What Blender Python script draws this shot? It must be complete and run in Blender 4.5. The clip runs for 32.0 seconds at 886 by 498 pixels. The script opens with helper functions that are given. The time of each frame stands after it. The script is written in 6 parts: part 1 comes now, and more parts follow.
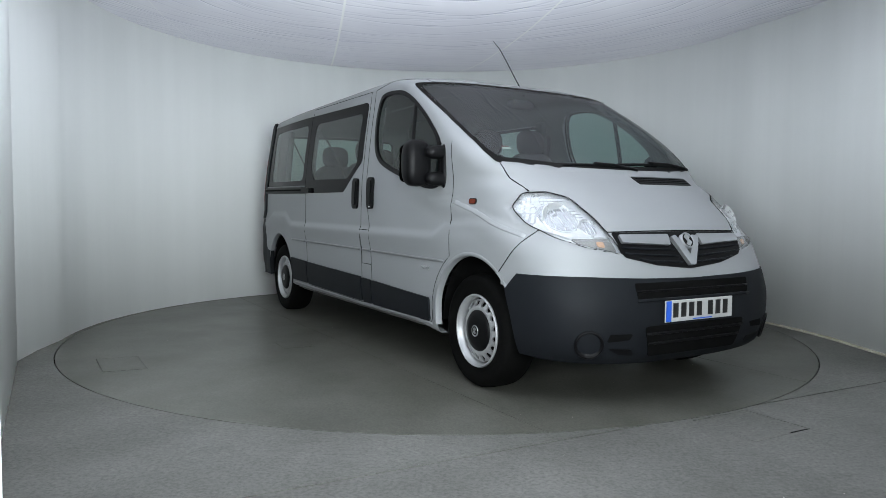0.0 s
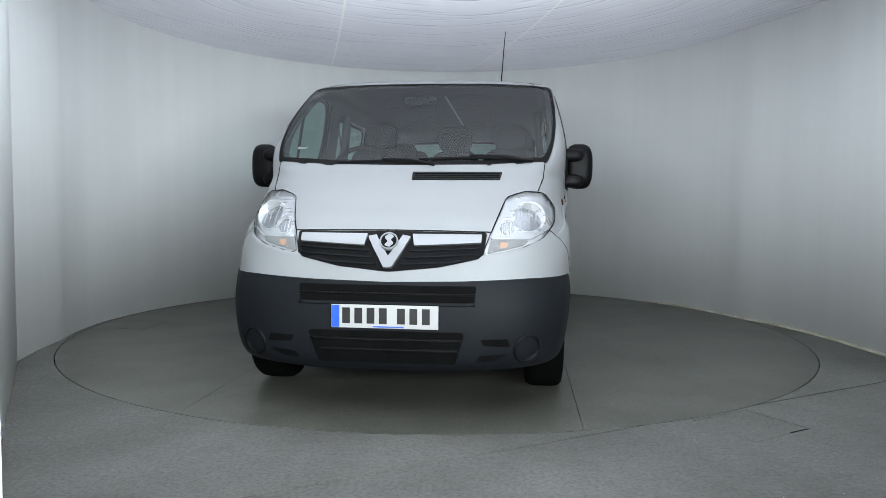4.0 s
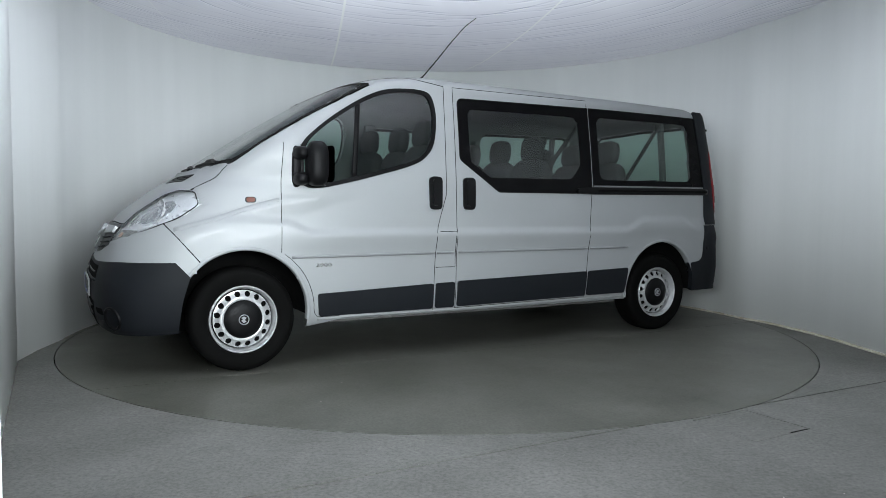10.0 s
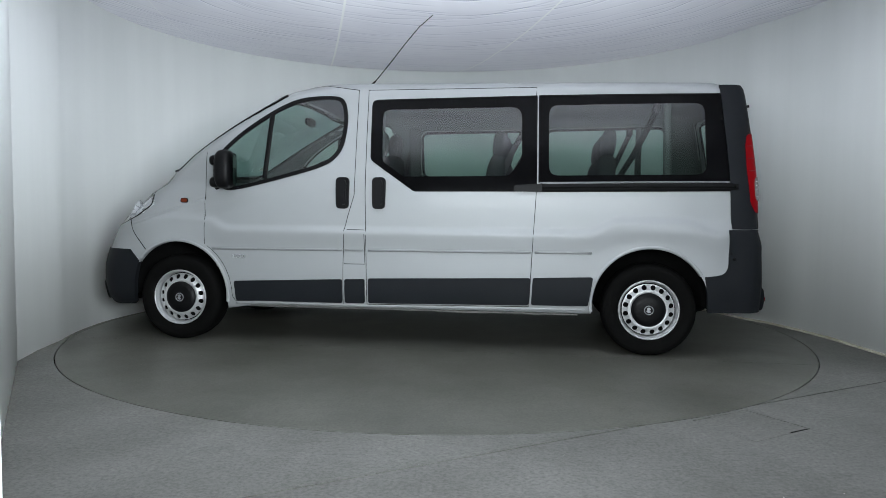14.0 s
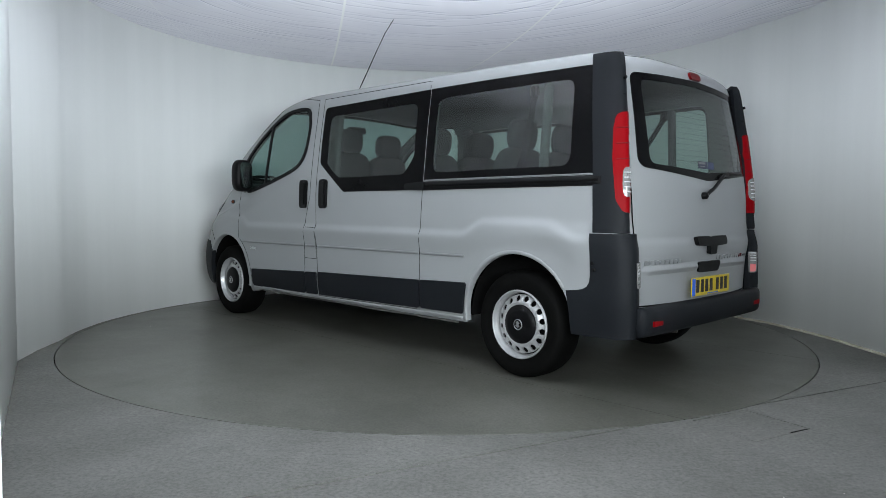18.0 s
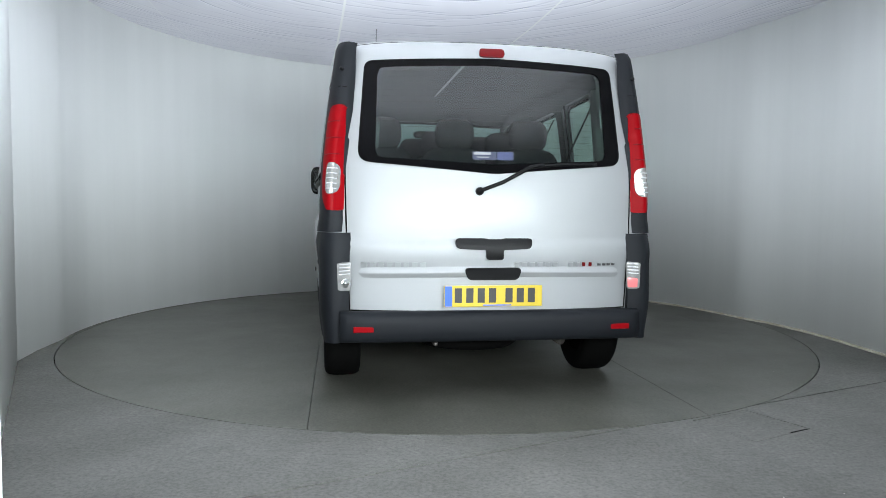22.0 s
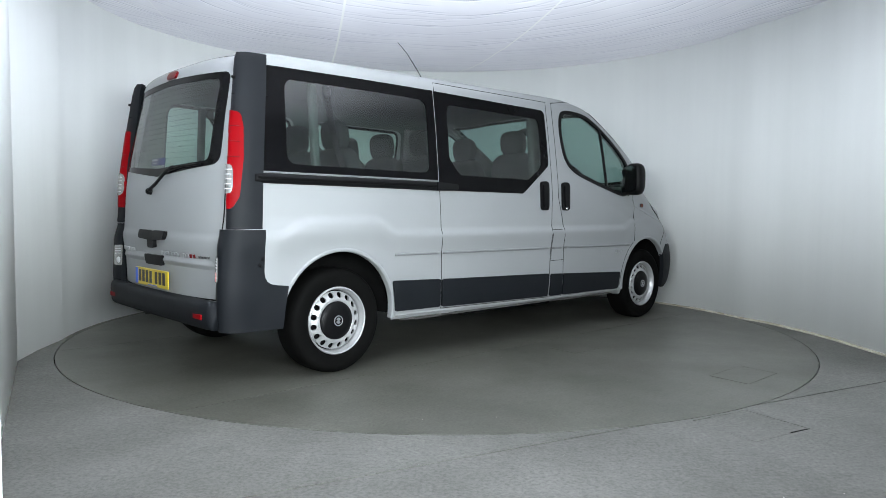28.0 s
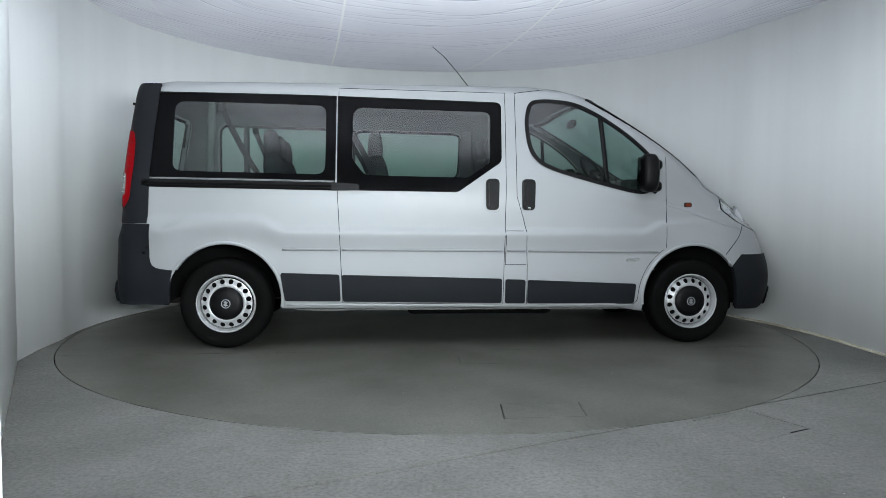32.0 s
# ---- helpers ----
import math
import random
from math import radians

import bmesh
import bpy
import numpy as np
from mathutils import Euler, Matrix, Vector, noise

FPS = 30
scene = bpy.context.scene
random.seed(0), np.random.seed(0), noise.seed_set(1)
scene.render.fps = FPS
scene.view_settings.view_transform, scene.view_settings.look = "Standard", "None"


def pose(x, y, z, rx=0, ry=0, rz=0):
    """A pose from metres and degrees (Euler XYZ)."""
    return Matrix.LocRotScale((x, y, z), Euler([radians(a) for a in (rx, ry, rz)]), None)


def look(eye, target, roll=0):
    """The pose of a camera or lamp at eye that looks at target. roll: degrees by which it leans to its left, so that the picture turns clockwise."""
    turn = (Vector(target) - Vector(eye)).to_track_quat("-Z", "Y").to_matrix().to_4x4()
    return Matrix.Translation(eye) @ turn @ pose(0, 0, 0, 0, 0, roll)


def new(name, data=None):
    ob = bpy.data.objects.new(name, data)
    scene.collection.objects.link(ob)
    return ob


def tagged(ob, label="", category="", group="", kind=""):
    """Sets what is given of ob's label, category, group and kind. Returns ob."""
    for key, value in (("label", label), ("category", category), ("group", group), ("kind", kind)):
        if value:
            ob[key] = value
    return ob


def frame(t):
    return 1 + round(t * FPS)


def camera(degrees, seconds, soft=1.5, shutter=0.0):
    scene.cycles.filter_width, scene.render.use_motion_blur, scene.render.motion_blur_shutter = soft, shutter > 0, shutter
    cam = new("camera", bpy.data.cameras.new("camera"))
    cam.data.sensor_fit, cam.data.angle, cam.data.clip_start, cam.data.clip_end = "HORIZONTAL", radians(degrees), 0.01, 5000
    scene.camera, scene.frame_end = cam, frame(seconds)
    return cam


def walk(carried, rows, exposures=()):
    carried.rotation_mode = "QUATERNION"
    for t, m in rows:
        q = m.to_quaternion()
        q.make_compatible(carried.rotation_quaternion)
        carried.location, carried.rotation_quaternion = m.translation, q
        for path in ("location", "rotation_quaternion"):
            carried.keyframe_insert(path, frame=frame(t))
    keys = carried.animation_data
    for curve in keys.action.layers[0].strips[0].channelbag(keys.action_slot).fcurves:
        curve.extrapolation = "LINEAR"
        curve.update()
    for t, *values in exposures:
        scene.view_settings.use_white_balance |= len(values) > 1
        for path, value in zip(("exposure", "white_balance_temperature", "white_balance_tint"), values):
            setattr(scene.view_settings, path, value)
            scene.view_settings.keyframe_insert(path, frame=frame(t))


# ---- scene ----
import collections

from mathutils.bvhtree import BVHTree
from mathutils.geometry import delaunay_2d_cdt

# camera on its fixed stand
cam = camera(63.994, 32.0, soft=0.7)
EYE = (0.0, -6.0777, 1.0312)
EXPOSURE = [(0.0, -0.1), (18.2, -0.09), (19.1, 0.42), (21.4, 0.44), (22.6, -0.2), (24.2, -0.17), (25.5, 0.06), (27.5, 0.44), (28.8, 0.43), (30.2, 0.42), (31.0, 0.36), (32.0, 0.03)]
STAND = look(EYE, (0.0342, -0.0878, 0.6830), 0.527)
walk(cam, [(0.0, STAND), (32.0, STAND)], exposures=EXPOSURE)

# turntable: steady clockwise turn; the minibus stands a little off its axis
TURN_START, TURN_RATE = -59.61, -9.198
OFF_X, OFF_Y = 0.124, 0.045

# light: daylight-white lamps over the stretched ceiling sheet, an enclosed studio
world = bpy.data.worlds.new("studio_world")
world.use_nodes = True
world.node_tree.nodes["Background"].inputs[0].default_value = (0.5, 0.53, 0.56, 1)
world.node_tree.nodes["Background"].inputs[1].default_value = 0.02
scene.world = world


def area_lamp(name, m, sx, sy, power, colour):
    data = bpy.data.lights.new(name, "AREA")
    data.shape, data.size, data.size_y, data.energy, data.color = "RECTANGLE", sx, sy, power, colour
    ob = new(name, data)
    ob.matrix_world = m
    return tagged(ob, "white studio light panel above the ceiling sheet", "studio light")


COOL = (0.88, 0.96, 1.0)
area_lamp("studio_light", pose(-0.2, 1.2, 3.17), 5.4, 3.0, 14, COOL)
area_lamp("studio_light", pose(0.0, -3.1, 3.17), 4.2, 3.8, 165, COOL)
# gridded banks added behind the camera, unseen, to brighten the curved wall
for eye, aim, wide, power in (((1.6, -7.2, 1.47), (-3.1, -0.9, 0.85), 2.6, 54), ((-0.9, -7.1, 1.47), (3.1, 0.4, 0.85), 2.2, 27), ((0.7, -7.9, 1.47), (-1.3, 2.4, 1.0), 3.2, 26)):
    bank = area_lamp("added_wall_light", look(eye, aim), wide, 0.58, power, COOL)
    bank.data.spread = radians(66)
    tagged(bank, "unseen gridded lamp bank added behind the camera to brighten the walls", "studio light")


# ---- materials ----
def node_material(name):
    m = bpy.data.materials.new(name)
    m.use_nodes = True
    return m, m.node_tree, m.node_tree.nodes["Principled BSDF"]


def link(tree, a, b):
    tree.links.new(a, b)


def noise_node(tree, scale, detail=4.0, rough=0.55, coords="Object", stretch=None):
    tc = tree.nodes.new("ShaderNodeTexCoord")
    n = tree.nodes.new("ShaderNodeTexNoise")
    n.inputs["Scale"].default_value, n.inputs["Detail"].default_value, n.inputs["Roughness"].default_value = scale, detail, rough
    out = tc.outputs[coords]
    if stretch:
        mp = tree.nodes.new("ShaderNodeMapping")
        mp.inputs["Scale"].default_value = stretch
        link(tree, out, mp.inputs["Vector"])
        out = mp.outputs["Vector"]
    link(tree, out, n.inputs["Vector"])
    return n.outputs["Fac"]


def ramp(tree, fac, stops):
    r = tree.nodes.new("ShaderNodeValToRGB")
    while len(r.color_ramp.elements) < len(stops):
        r.color_ramp.elements.new(0.5)
    for e, (p, c) in zip(r.color_ramp.elements, stops):
        e.position, e.color = p, (*c, 1)
    link(tree, fac, r.inputs["Fac"])
    return r.outputs["Color"]


def mixed(tree, a, b, fac=0.5, mode="MIX"):
    n = tree.nodes.new("ShaderNodeMix")
    n.data_type, n.blend_type = "RGBA", mode
    n.inputs["Factor"].default_value = fac
    link(tree, a, n.inputs["A"])
    link(tree, b, n.inputs["B"])
    return n.outputs["Result"]


def bumped(tree, bsdf, fac, strength, distance):
    b = tree.nodes.new("ShaderNodeBump")
    b.inputs["Strength"].default_value, b.inputs["Distance"].default_value = strength, distance
    link(tree, fac, b.inputs["Height"])
    link(tree, b.outputs["Normal"], bsdf.inputs["Normal"])


def surface(name, dark, light, rough=0.5, metal=0.0, scale=6.0, fine=120.0, bump=0.0, depth=0.002, rough_var=0.08, coat=0.0, spec=0.5, coords="Object"):
    """A surface whose colour wanders between two tones at a large and a fine scale."""
    m, t, b = node_material(name)
    big = noise_node(t, scale, 5, 0.6, coords)
    small = noise_node(t, fine, 3, 0.6, coords)
    c1 = ramp(t, big, [(0.3, dark), (0.7, light)])
    c2 = ramp(t, small, [(0.3, dark), (0.7, light)])
    link(t, mixed(t, c1, c2, 0.4), b.inputs["Base Color"])
    mr = t.nodes.new("ShaderNodeMapRange")
    mr.inputs["To Min"].default_value, mr.inputs["To Max"].default_value = rough - rough_var, rough + rough_var
    link(t, big, mr.inputs["Value"])
    link(t, mr.outputs["Result"], b.inputs["Roughness"])
    b.inputs["Metallic"].default_value = metal
    b.inputs["Specular IOR Level"].default_value = spec
    b.inputs["Coat Weight"].default_value, b.inputs["Coat Roughness"].default_value = coat, 0.10
    if bump:
        bumped(t, b, small, bump, depth)
    return m


def plain(name, colour, rough=0.4, metal=0.0, coat=0.0, glow=0.0, spec=0.5):
    m, t, b = node_material(name)
    b.inputs["Base Color"].default_value = (*colour, 1)
    b.inputs["Roughness"].default_value, b.inputs["Metallic"].default_value = rough, metal
    b.inputs["Coat Weight"].default_value = coat
    b.inputs["Specular IOR Level"].default_value = spec
    if glow:
        b.inputs["Emission Color"].default_value, b.inputs["Emission Strength"].default_value = (*colour, 1), glow
    return m


def glass(name, tint, rough=0.0, base=0.04):
    """A thin pane: lets tinted light through, and mirrors more the flatter one looks along it."""
    m, t, b = node_material(name)
    t.nodes.remove(b)
    out = t.nodes["Material Output"]
    tr, gl = t.nodes.new("ShaderNodeBsdfTransparent"), t.nodes.new("ShaderNodeBsdfGlossy")
    lw, mx = t.nodes.new("ShaderNodeLayerWeight"), t.nodes.new("ShaderNodeMixShader")
    pw, ml = t.nodes.new("ShaderNodeMath"), t.nodes.new("ShaderNodeMath")
    pw.operation, ml.operation = "POWER", "MULTIPLY_ADD"
    lw.inputs["Blend"].default_value = 0.5
    pw.inputs[1].default_value = 5.0
    ml.inputs[1].default_value, ml.inputs[2].default_value = 1 - base, base
    tr.inputs["Color"].default_value = (*tint, 1)
    gl.inputs["Roughness"].default_value = rough
    link(t, lw.outputs["Facing"], pw.inputs[0])
    link(t, pw.outputs[0], ml.inputs[0])
    link(t, ml.outputs[0], mx.inputs["Fac"])
    link(t, tr.outputs["BSDF"], mx.inputs[1])
    link(t, gl.outputs["BSDF"], mx.inputs[2])
    link(t, mx.outputs["Shader"], out.inputs["Surface"])
    return m


def wall_material():
    """White paint on a rolled wall: faint upright bands, cloudy patches and a few grey scuffs."""
    m, t, b = node_material("white_wall_paint")
    bands = ramp(t, noise_node(t, 1.0, 4, 0.6, "Object", (3.2, 3.2, 0.16)), [(0.32, (0.840, 0.862, 0.848)), (0.68, (0.93, 0.95, 0.937))])
    cloud = ramp(t, noise_node(t, 0.7, 5, 0.6), [(0.3, (0.885, 0.905, 0.888)), (0.7, (0.935, 0.95, 0.938))])
    scuff = ramp(t, noise_node(t, 2.3, 6, 0.7, "Object", (1.6, 1.6, 6.0)), [(0.70, (1, 1, 1)), (0.80, (0.90, 0.90, 0.89))])
    base = mixed(t, mixed(t, bands, cloud, 0.5), scuff, 0.7, "MULTIPLY")
    link(t, base, b.inputs["Base Color"])
    b.inputs["Roughness"].default_value = 0.6
    bumped(t, b, noise_node(t, 1.0, 3, 0.5, "Object", (5.0, 5.0, 0.5)), 0.12, 0.01)
    return m


def floor_material(name, stain, dark, light, rough, grain, relief):
    """A worn floor: cloudy wear, dark stains, fine speckle, with gloss where it is rubbed."""
    m, t, b = node_material(name)
    cloud = ramp(t, noise_node(t, 1.1, 7, 0.66), [(0.36, dark), (0.64, light)])
    streak = ramp(t, noise_node(t, 2.1, 5, 0.7), [(0.32, (0.80, 0.80, 0.78)), (0.62, (1.06, 1.06, 1.06))])
    marks = ramp(t, noise_node(t, 1.35, 7, 0.72), [(0.30, stain), (0.40, light)])
    fine = noise_node(t, grain, 4, 0.75)
    speck = ramp(t, fine, [(0.36, (0.58, 0.58, 0.56)), (0.5, (1, 1, 1)), (0.66, (1.35, 1.35, 1.33))])
    coarse = ramp(t, noise_node(t, grain * 0.28, 5, 0.8), [(0.34, (0.78, 0.78, 0.77)), (0.52, (1, 1, 1)), (0.70, (1.15, 1.15, 1.15))])
    speck = mixed(t, speck, coarse, 0.8, "MULTIPLY")
    c = mixed(t, mixed(t, cloud, marks, 0.36), streak, 0.8, "MULTIPLY")
    c = mixed(t, c, speck, 0.75, "MULTIPLY")
    link(t, c, b.inputs["Base Color"])
    mr = t.nodes.new("ShaderNodeMapRange")
    mr.inputs["To Min"].default_value, mr.inputs["To Max"].default_value = rough - 0.09, rough + 0.09
    link(t, noise_node(t, 1.7, 5, 0.65), mr.inputs["Value"])
    link(t, mr.outputs["Result"], b.inputs["Roughness"])
    b.inputs["Specular IOR Level"].default_value = 0.4
    bumped(t, b, fine, relief, 0.003)
    return m


PAINT = surface("silver_paint", (0.284, 0.293, 0.298), (0.307, 0.316, 0.321), 0.55, 0.34, 2.0, 900.0, 0.02, 0.0003, 0.03, coat=0.07, spec=0.35)
PLASTIC = surface("grey_plastic", (0.0072, 0.0083, 0.0103), (0.0098, 0.0113, 0.0138), 0.55, 0.0, 5.0, 420.0, 0.25, 0.0008, 0.06, spec=0.13)
BLACK = surface("black_plastic", (0.002688, 0.002688, 0.003024), (0.004704, 0.004704, 0.005376), 0.42, 0.0, 8.0, 500.0, 0.15, 0.0005, spec=0.12)
GLOSS_BLACK = surface("black_glass_border", (0.00252, 0.00252, 0.00294), (0.0042, 0.0042, 0.00462), 0.10, 0.0, 3.0, 50.0, rough_var=0.03, spec=0.05)
SEAL_BLACK = surface("black_seal", (0.004, 0.004, 0.004), (0.007, 0.007, 0.007), 0.6, 0.0, 6.0, 90.0, spec=0.08)
RUBBER = surface("black_rubber", (0.001764, 0.001764, 0.001764), (0.00378, 0.00378, 0.003528), 0.75, 0.0, 9.0, 160.0, 0.3, 0.0008, spec=0.06)
GAP = surface("dark_gap", (0.003, 0.003, 0.003), (0.007, 0.007, 0.007), 0.9, 0.0, 10.0, 80.0, spec=0.03)
STEEL = surface("silver_wheel_paint", (0.36, 0.365, 0.37), (0.46, 0.465, 0.47), 0.38, 0.5, 12.0, 300.0)
FLANGE = surface("grimy_silver_paint", (0.02, 0.02, 0.018), (0.15, 0.15, 0.14), 0.6, 0.2, 30.0, 200.0)
CHROME = plain("chrome", (0.80, 0.81, 0.83), 0.08, 1.0)
SATIN = plain("satin_chrome", (0.36, 0.37, 0.38), 0.34, 0.7)
SATIN_DARK = plain("dark_satin_chrome", (0.10, 0.10, 0.105), 0.4, 0.6)
RED = plain("red_lens", (0.20, 0.0012, 0.0035), 0.4, spec=0.05)
RED_DEEP = plain("deep_red_lens", (0.10, 0.001, 0.002), 0.3, spec=0.15)
AMBER = plain("amber_lens", (0.40, 0.24, 0.15), 0.25, coat=0.3)
ORANGE = plain("dark_amber_lens", (0.115, 0.020, 0.008), 0.25, coat=0.08, spec=0.2)
LAMP_WHITE = surface("clear_lamp_lens", (0.16, 0.16, 0.155), (0.30, 0.30, 0.29), 0.15, 0.3, 25.0, 60.0, 0.12, 0.002)
PLATE_WHITE = plain("plate_white", (0.44, 0.44, 0.43), 0.35)
PLATE_YELLOW = plain("plate_yellow", (0.50, 0.37, 0.014), 0.35)
PLATE_BLUE = plain("plate_blue", (0.02, 0.10, 0.55), 0.35)
INK = plain("plate_ink", (0.01, 0.01, 0.01), 0.4)
SATIN_GREY = plain("grey_strip", (0.20, 0.205, 0.21), 0.45, 0.3)
LAMP_SILVER = surface("lamp_reflector", (0.48, 0.49, 0.50), (0.60, 0.61, 0.62), 0.28, 0.40, 5.0, 14.0)
LAMP_FACET = surface("lamp_facet", (0.48, 0.49, 0.50), (0.62, 0.63, 0.64), 0.30, 0.50, 14.0, 40.0)
LAMP_BOWL = surface("lamp_bowl", (0.30, 0.31, 0.32), (0.46, 0.47, 0.48), 0.14, 0.85, 14.0, 40.0, 0.2, 0.004)
PAPER = plain("pale_paper", (0.75, 0.70, 0.66), 0.6)
STICK_BLUE = plain("sticker_bright_blue", (0.010, 0.020, 0.075), 0.4)
STICK_DARK = plain("sticker_blue", (0.006, 0.012, 0.040), 0.35)
AMBER_WIRE = plain("heating_wire", (0.035, 0.03, 0.022), 0.7)
RED_PALE = plain("pale_red_lens", (0.65, 0.16, 0.16), 0.15, coat=0.6)
STEEL_DARK = surface("dark_steel", (0.06, 0.055, 0.05), (0.12, 0.11, 0.10), 0.55, 0.7, 20.0, 120.0)
WINDOW = glass("window_glass", (0.62, 0.755, 0.70), base=0.070)
SCREEN = glass("windscreen_glass", (0.50, 0.655, 0.635), base=0.055)
LENS = glass("lamp_lens_glass", (0.95, 0.96, 0.97))
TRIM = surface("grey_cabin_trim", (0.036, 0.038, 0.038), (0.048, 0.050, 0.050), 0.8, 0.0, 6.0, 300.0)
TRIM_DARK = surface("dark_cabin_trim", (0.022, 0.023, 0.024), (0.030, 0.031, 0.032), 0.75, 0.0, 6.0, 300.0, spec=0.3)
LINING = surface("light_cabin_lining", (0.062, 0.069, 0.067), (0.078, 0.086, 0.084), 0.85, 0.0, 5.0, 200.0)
FABRIC = surface("dark_seat_fabric", (0.010, 0.0105, 0.0115), (0.017, 0.0175, 0.019), 0.9, 0.0, 14.0, 350.0, 0.3, 0.001, spec=0.2)
MIRROR = plain("mirror_glass", (0.26, 0.27, 0.27), 0.05, 1.0)
FOOT = surface("worn_plaster", (0.20, 0.175, 0.13), (0.52, 0.49, 0.42), 0.8, 0.0, 6.0, 60.0, 0.3, 0.002)
WALL = wall_material()
CONCRETE = floor_material("grey_concrete", (0.044, 0.0445, 0.040), (0.098, 0.099, 0.090), (0.150, 0.149, 0.138), 0.58, 55.0, 0.35)
DISC = floor_material("worn_grey_disc_paint", (0.034, 0.035, 0.028), (0.058, 0.0595, 0.049), (0.120, 0.1185, 0.104), 0.34, 70.0, 0.08)


SEAMS = [((-0.64, -1.10), (-1.19, 1.90), 0.012), ((0.968, -1.10), (0.38, 2.18), 0.011), ((-2.35, -0.3), (-2.55, 1.1), 0.006), ((2.45, -0.3), (2.25, 1.75), 0.006)]


def sheet_material():
    """Thin white cloth that lets about half of the light through, with fine creases shaded in its colour and four pale
    sewn seams.
    """
    m, t, b = node_material("white_ceiling_sheet")
    t.nodes.remove(b)
    c = ramp(t, noise_node(t, 1.6), [(0.3, (0.88, 0.87, 0.93)), (0.7, (0.92, 0.91, 0.96))])
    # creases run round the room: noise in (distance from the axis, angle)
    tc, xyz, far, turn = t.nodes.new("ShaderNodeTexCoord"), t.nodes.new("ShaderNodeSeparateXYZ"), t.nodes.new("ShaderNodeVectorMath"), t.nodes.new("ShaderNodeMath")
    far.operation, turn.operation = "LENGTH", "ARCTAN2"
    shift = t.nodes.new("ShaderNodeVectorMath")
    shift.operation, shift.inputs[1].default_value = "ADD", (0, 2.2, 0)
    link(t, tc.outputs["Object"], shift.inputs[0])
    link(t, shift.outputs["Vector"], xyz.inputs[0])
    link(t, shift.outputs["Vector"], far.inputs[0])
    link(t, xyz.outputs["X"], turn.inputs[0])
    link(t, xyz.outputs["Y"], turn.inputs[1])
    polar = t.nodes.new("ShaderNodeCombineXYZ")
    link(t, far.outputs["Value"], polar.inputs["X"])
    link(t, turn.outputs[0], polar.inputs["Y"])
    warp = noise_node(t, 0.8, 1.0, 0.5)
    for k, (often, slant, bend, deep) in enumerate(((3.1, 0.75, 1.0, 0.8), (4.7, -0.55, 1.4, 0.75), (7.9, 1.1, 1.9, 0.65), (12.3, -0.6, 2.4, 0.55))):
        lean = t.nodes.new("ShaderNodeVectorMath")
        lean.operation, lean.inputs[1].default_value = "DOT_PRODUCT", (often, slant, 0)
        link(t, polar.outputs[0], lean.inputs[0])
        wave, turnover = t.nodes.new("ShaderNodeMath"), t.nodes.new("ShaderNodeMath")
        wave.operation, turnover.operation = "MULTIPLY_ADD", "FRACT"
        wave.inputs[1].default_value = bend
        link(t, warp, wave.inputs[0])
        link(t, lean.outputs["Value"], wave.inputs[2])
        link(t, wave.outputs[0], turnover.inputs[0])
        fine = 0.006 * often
        # each crease gets a painted shaded side and a painted lit side
        fold_shade = ramp(t, turnover.outputs[0], [(0.5 - 2.5 * fine, (1, 1, 1)), (0.5 - fine, (0.60, 0.60, 0.65)), (0.5 + fine, (1.2, 1.2, 1.2)), (0.5 + 3 * fine, (1, 1, 1))])
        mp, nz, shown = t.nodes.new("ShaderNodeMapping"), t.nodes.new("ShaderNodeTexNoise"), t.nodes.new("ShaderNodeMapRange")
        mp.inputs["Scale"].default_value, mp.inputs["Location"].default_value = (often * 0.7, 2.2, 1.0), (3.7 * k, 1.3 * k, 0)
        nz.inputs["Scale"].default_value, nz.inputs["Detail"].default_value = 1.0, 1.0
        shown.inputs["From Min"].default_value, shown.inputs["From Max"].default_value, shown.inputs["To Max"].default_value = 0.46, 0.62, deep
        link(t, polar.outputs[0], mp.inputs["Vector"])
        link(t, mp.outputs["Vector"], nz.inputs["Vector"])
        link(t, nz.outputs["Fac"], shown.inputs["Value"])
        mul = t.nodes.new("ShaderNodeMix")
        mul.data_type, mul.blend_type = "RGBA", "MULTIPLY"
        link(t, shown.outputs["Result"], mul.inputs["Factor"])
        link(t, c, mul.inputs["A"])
        link(t, fold_shade, mul.inputs["B"])
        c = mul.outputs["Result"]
    d, tr, mx = t.nodes.new("ShaderNodeBsdfDiffuse"), t.nodes.new("ShaderNodeBsdfTranslucent"), t.nodes.new("ShaderNodeMixShader")
    # how near a place lies to a seam: 1 on it, 0 beside it
    near = None
    for (x0, y0), (x1, y1), half in SEAMS:
        n = Vector((y1 - y0, x0 - x1, 0)).normalized()
        tc, dot = t.nodes.new("ShaderNodeTexCoord"), t.nodes.new("ShaderNodeVectorMath")
        dot.operation, dot.inputs[1].default_value = "DOT_PRODUCT", n
        link(t, tc.outputs["Object"], dot.inputs[0])
        off, size, mr = t.nodes.new("ShaderNodeMath"), t.nodes.new("ShaderNodeMath"), t.nodes.new("ShaderNodeMapRange")
        off.operation, size.operation = "SUBTRACT", "ABSOLUTE"
        off.inputs[1].default_value = n.x * x0 + n.y * y0
        link(t, dot.outputs["Value"], off.inputs[0])
        link(t, off.outputs[0], size.inputs[0])
        mr.inputs["From Min"].default_value, mr.inputs["From Max"].default_value = half * 0.5, half
        mr.inputs["To Min"].default_value, mr.inputs["To Max"].default_value = (1.0 if half > 0.01 else 0.5), 0.0
        link(t, size.outputs[0], mr.inputs["Value"])
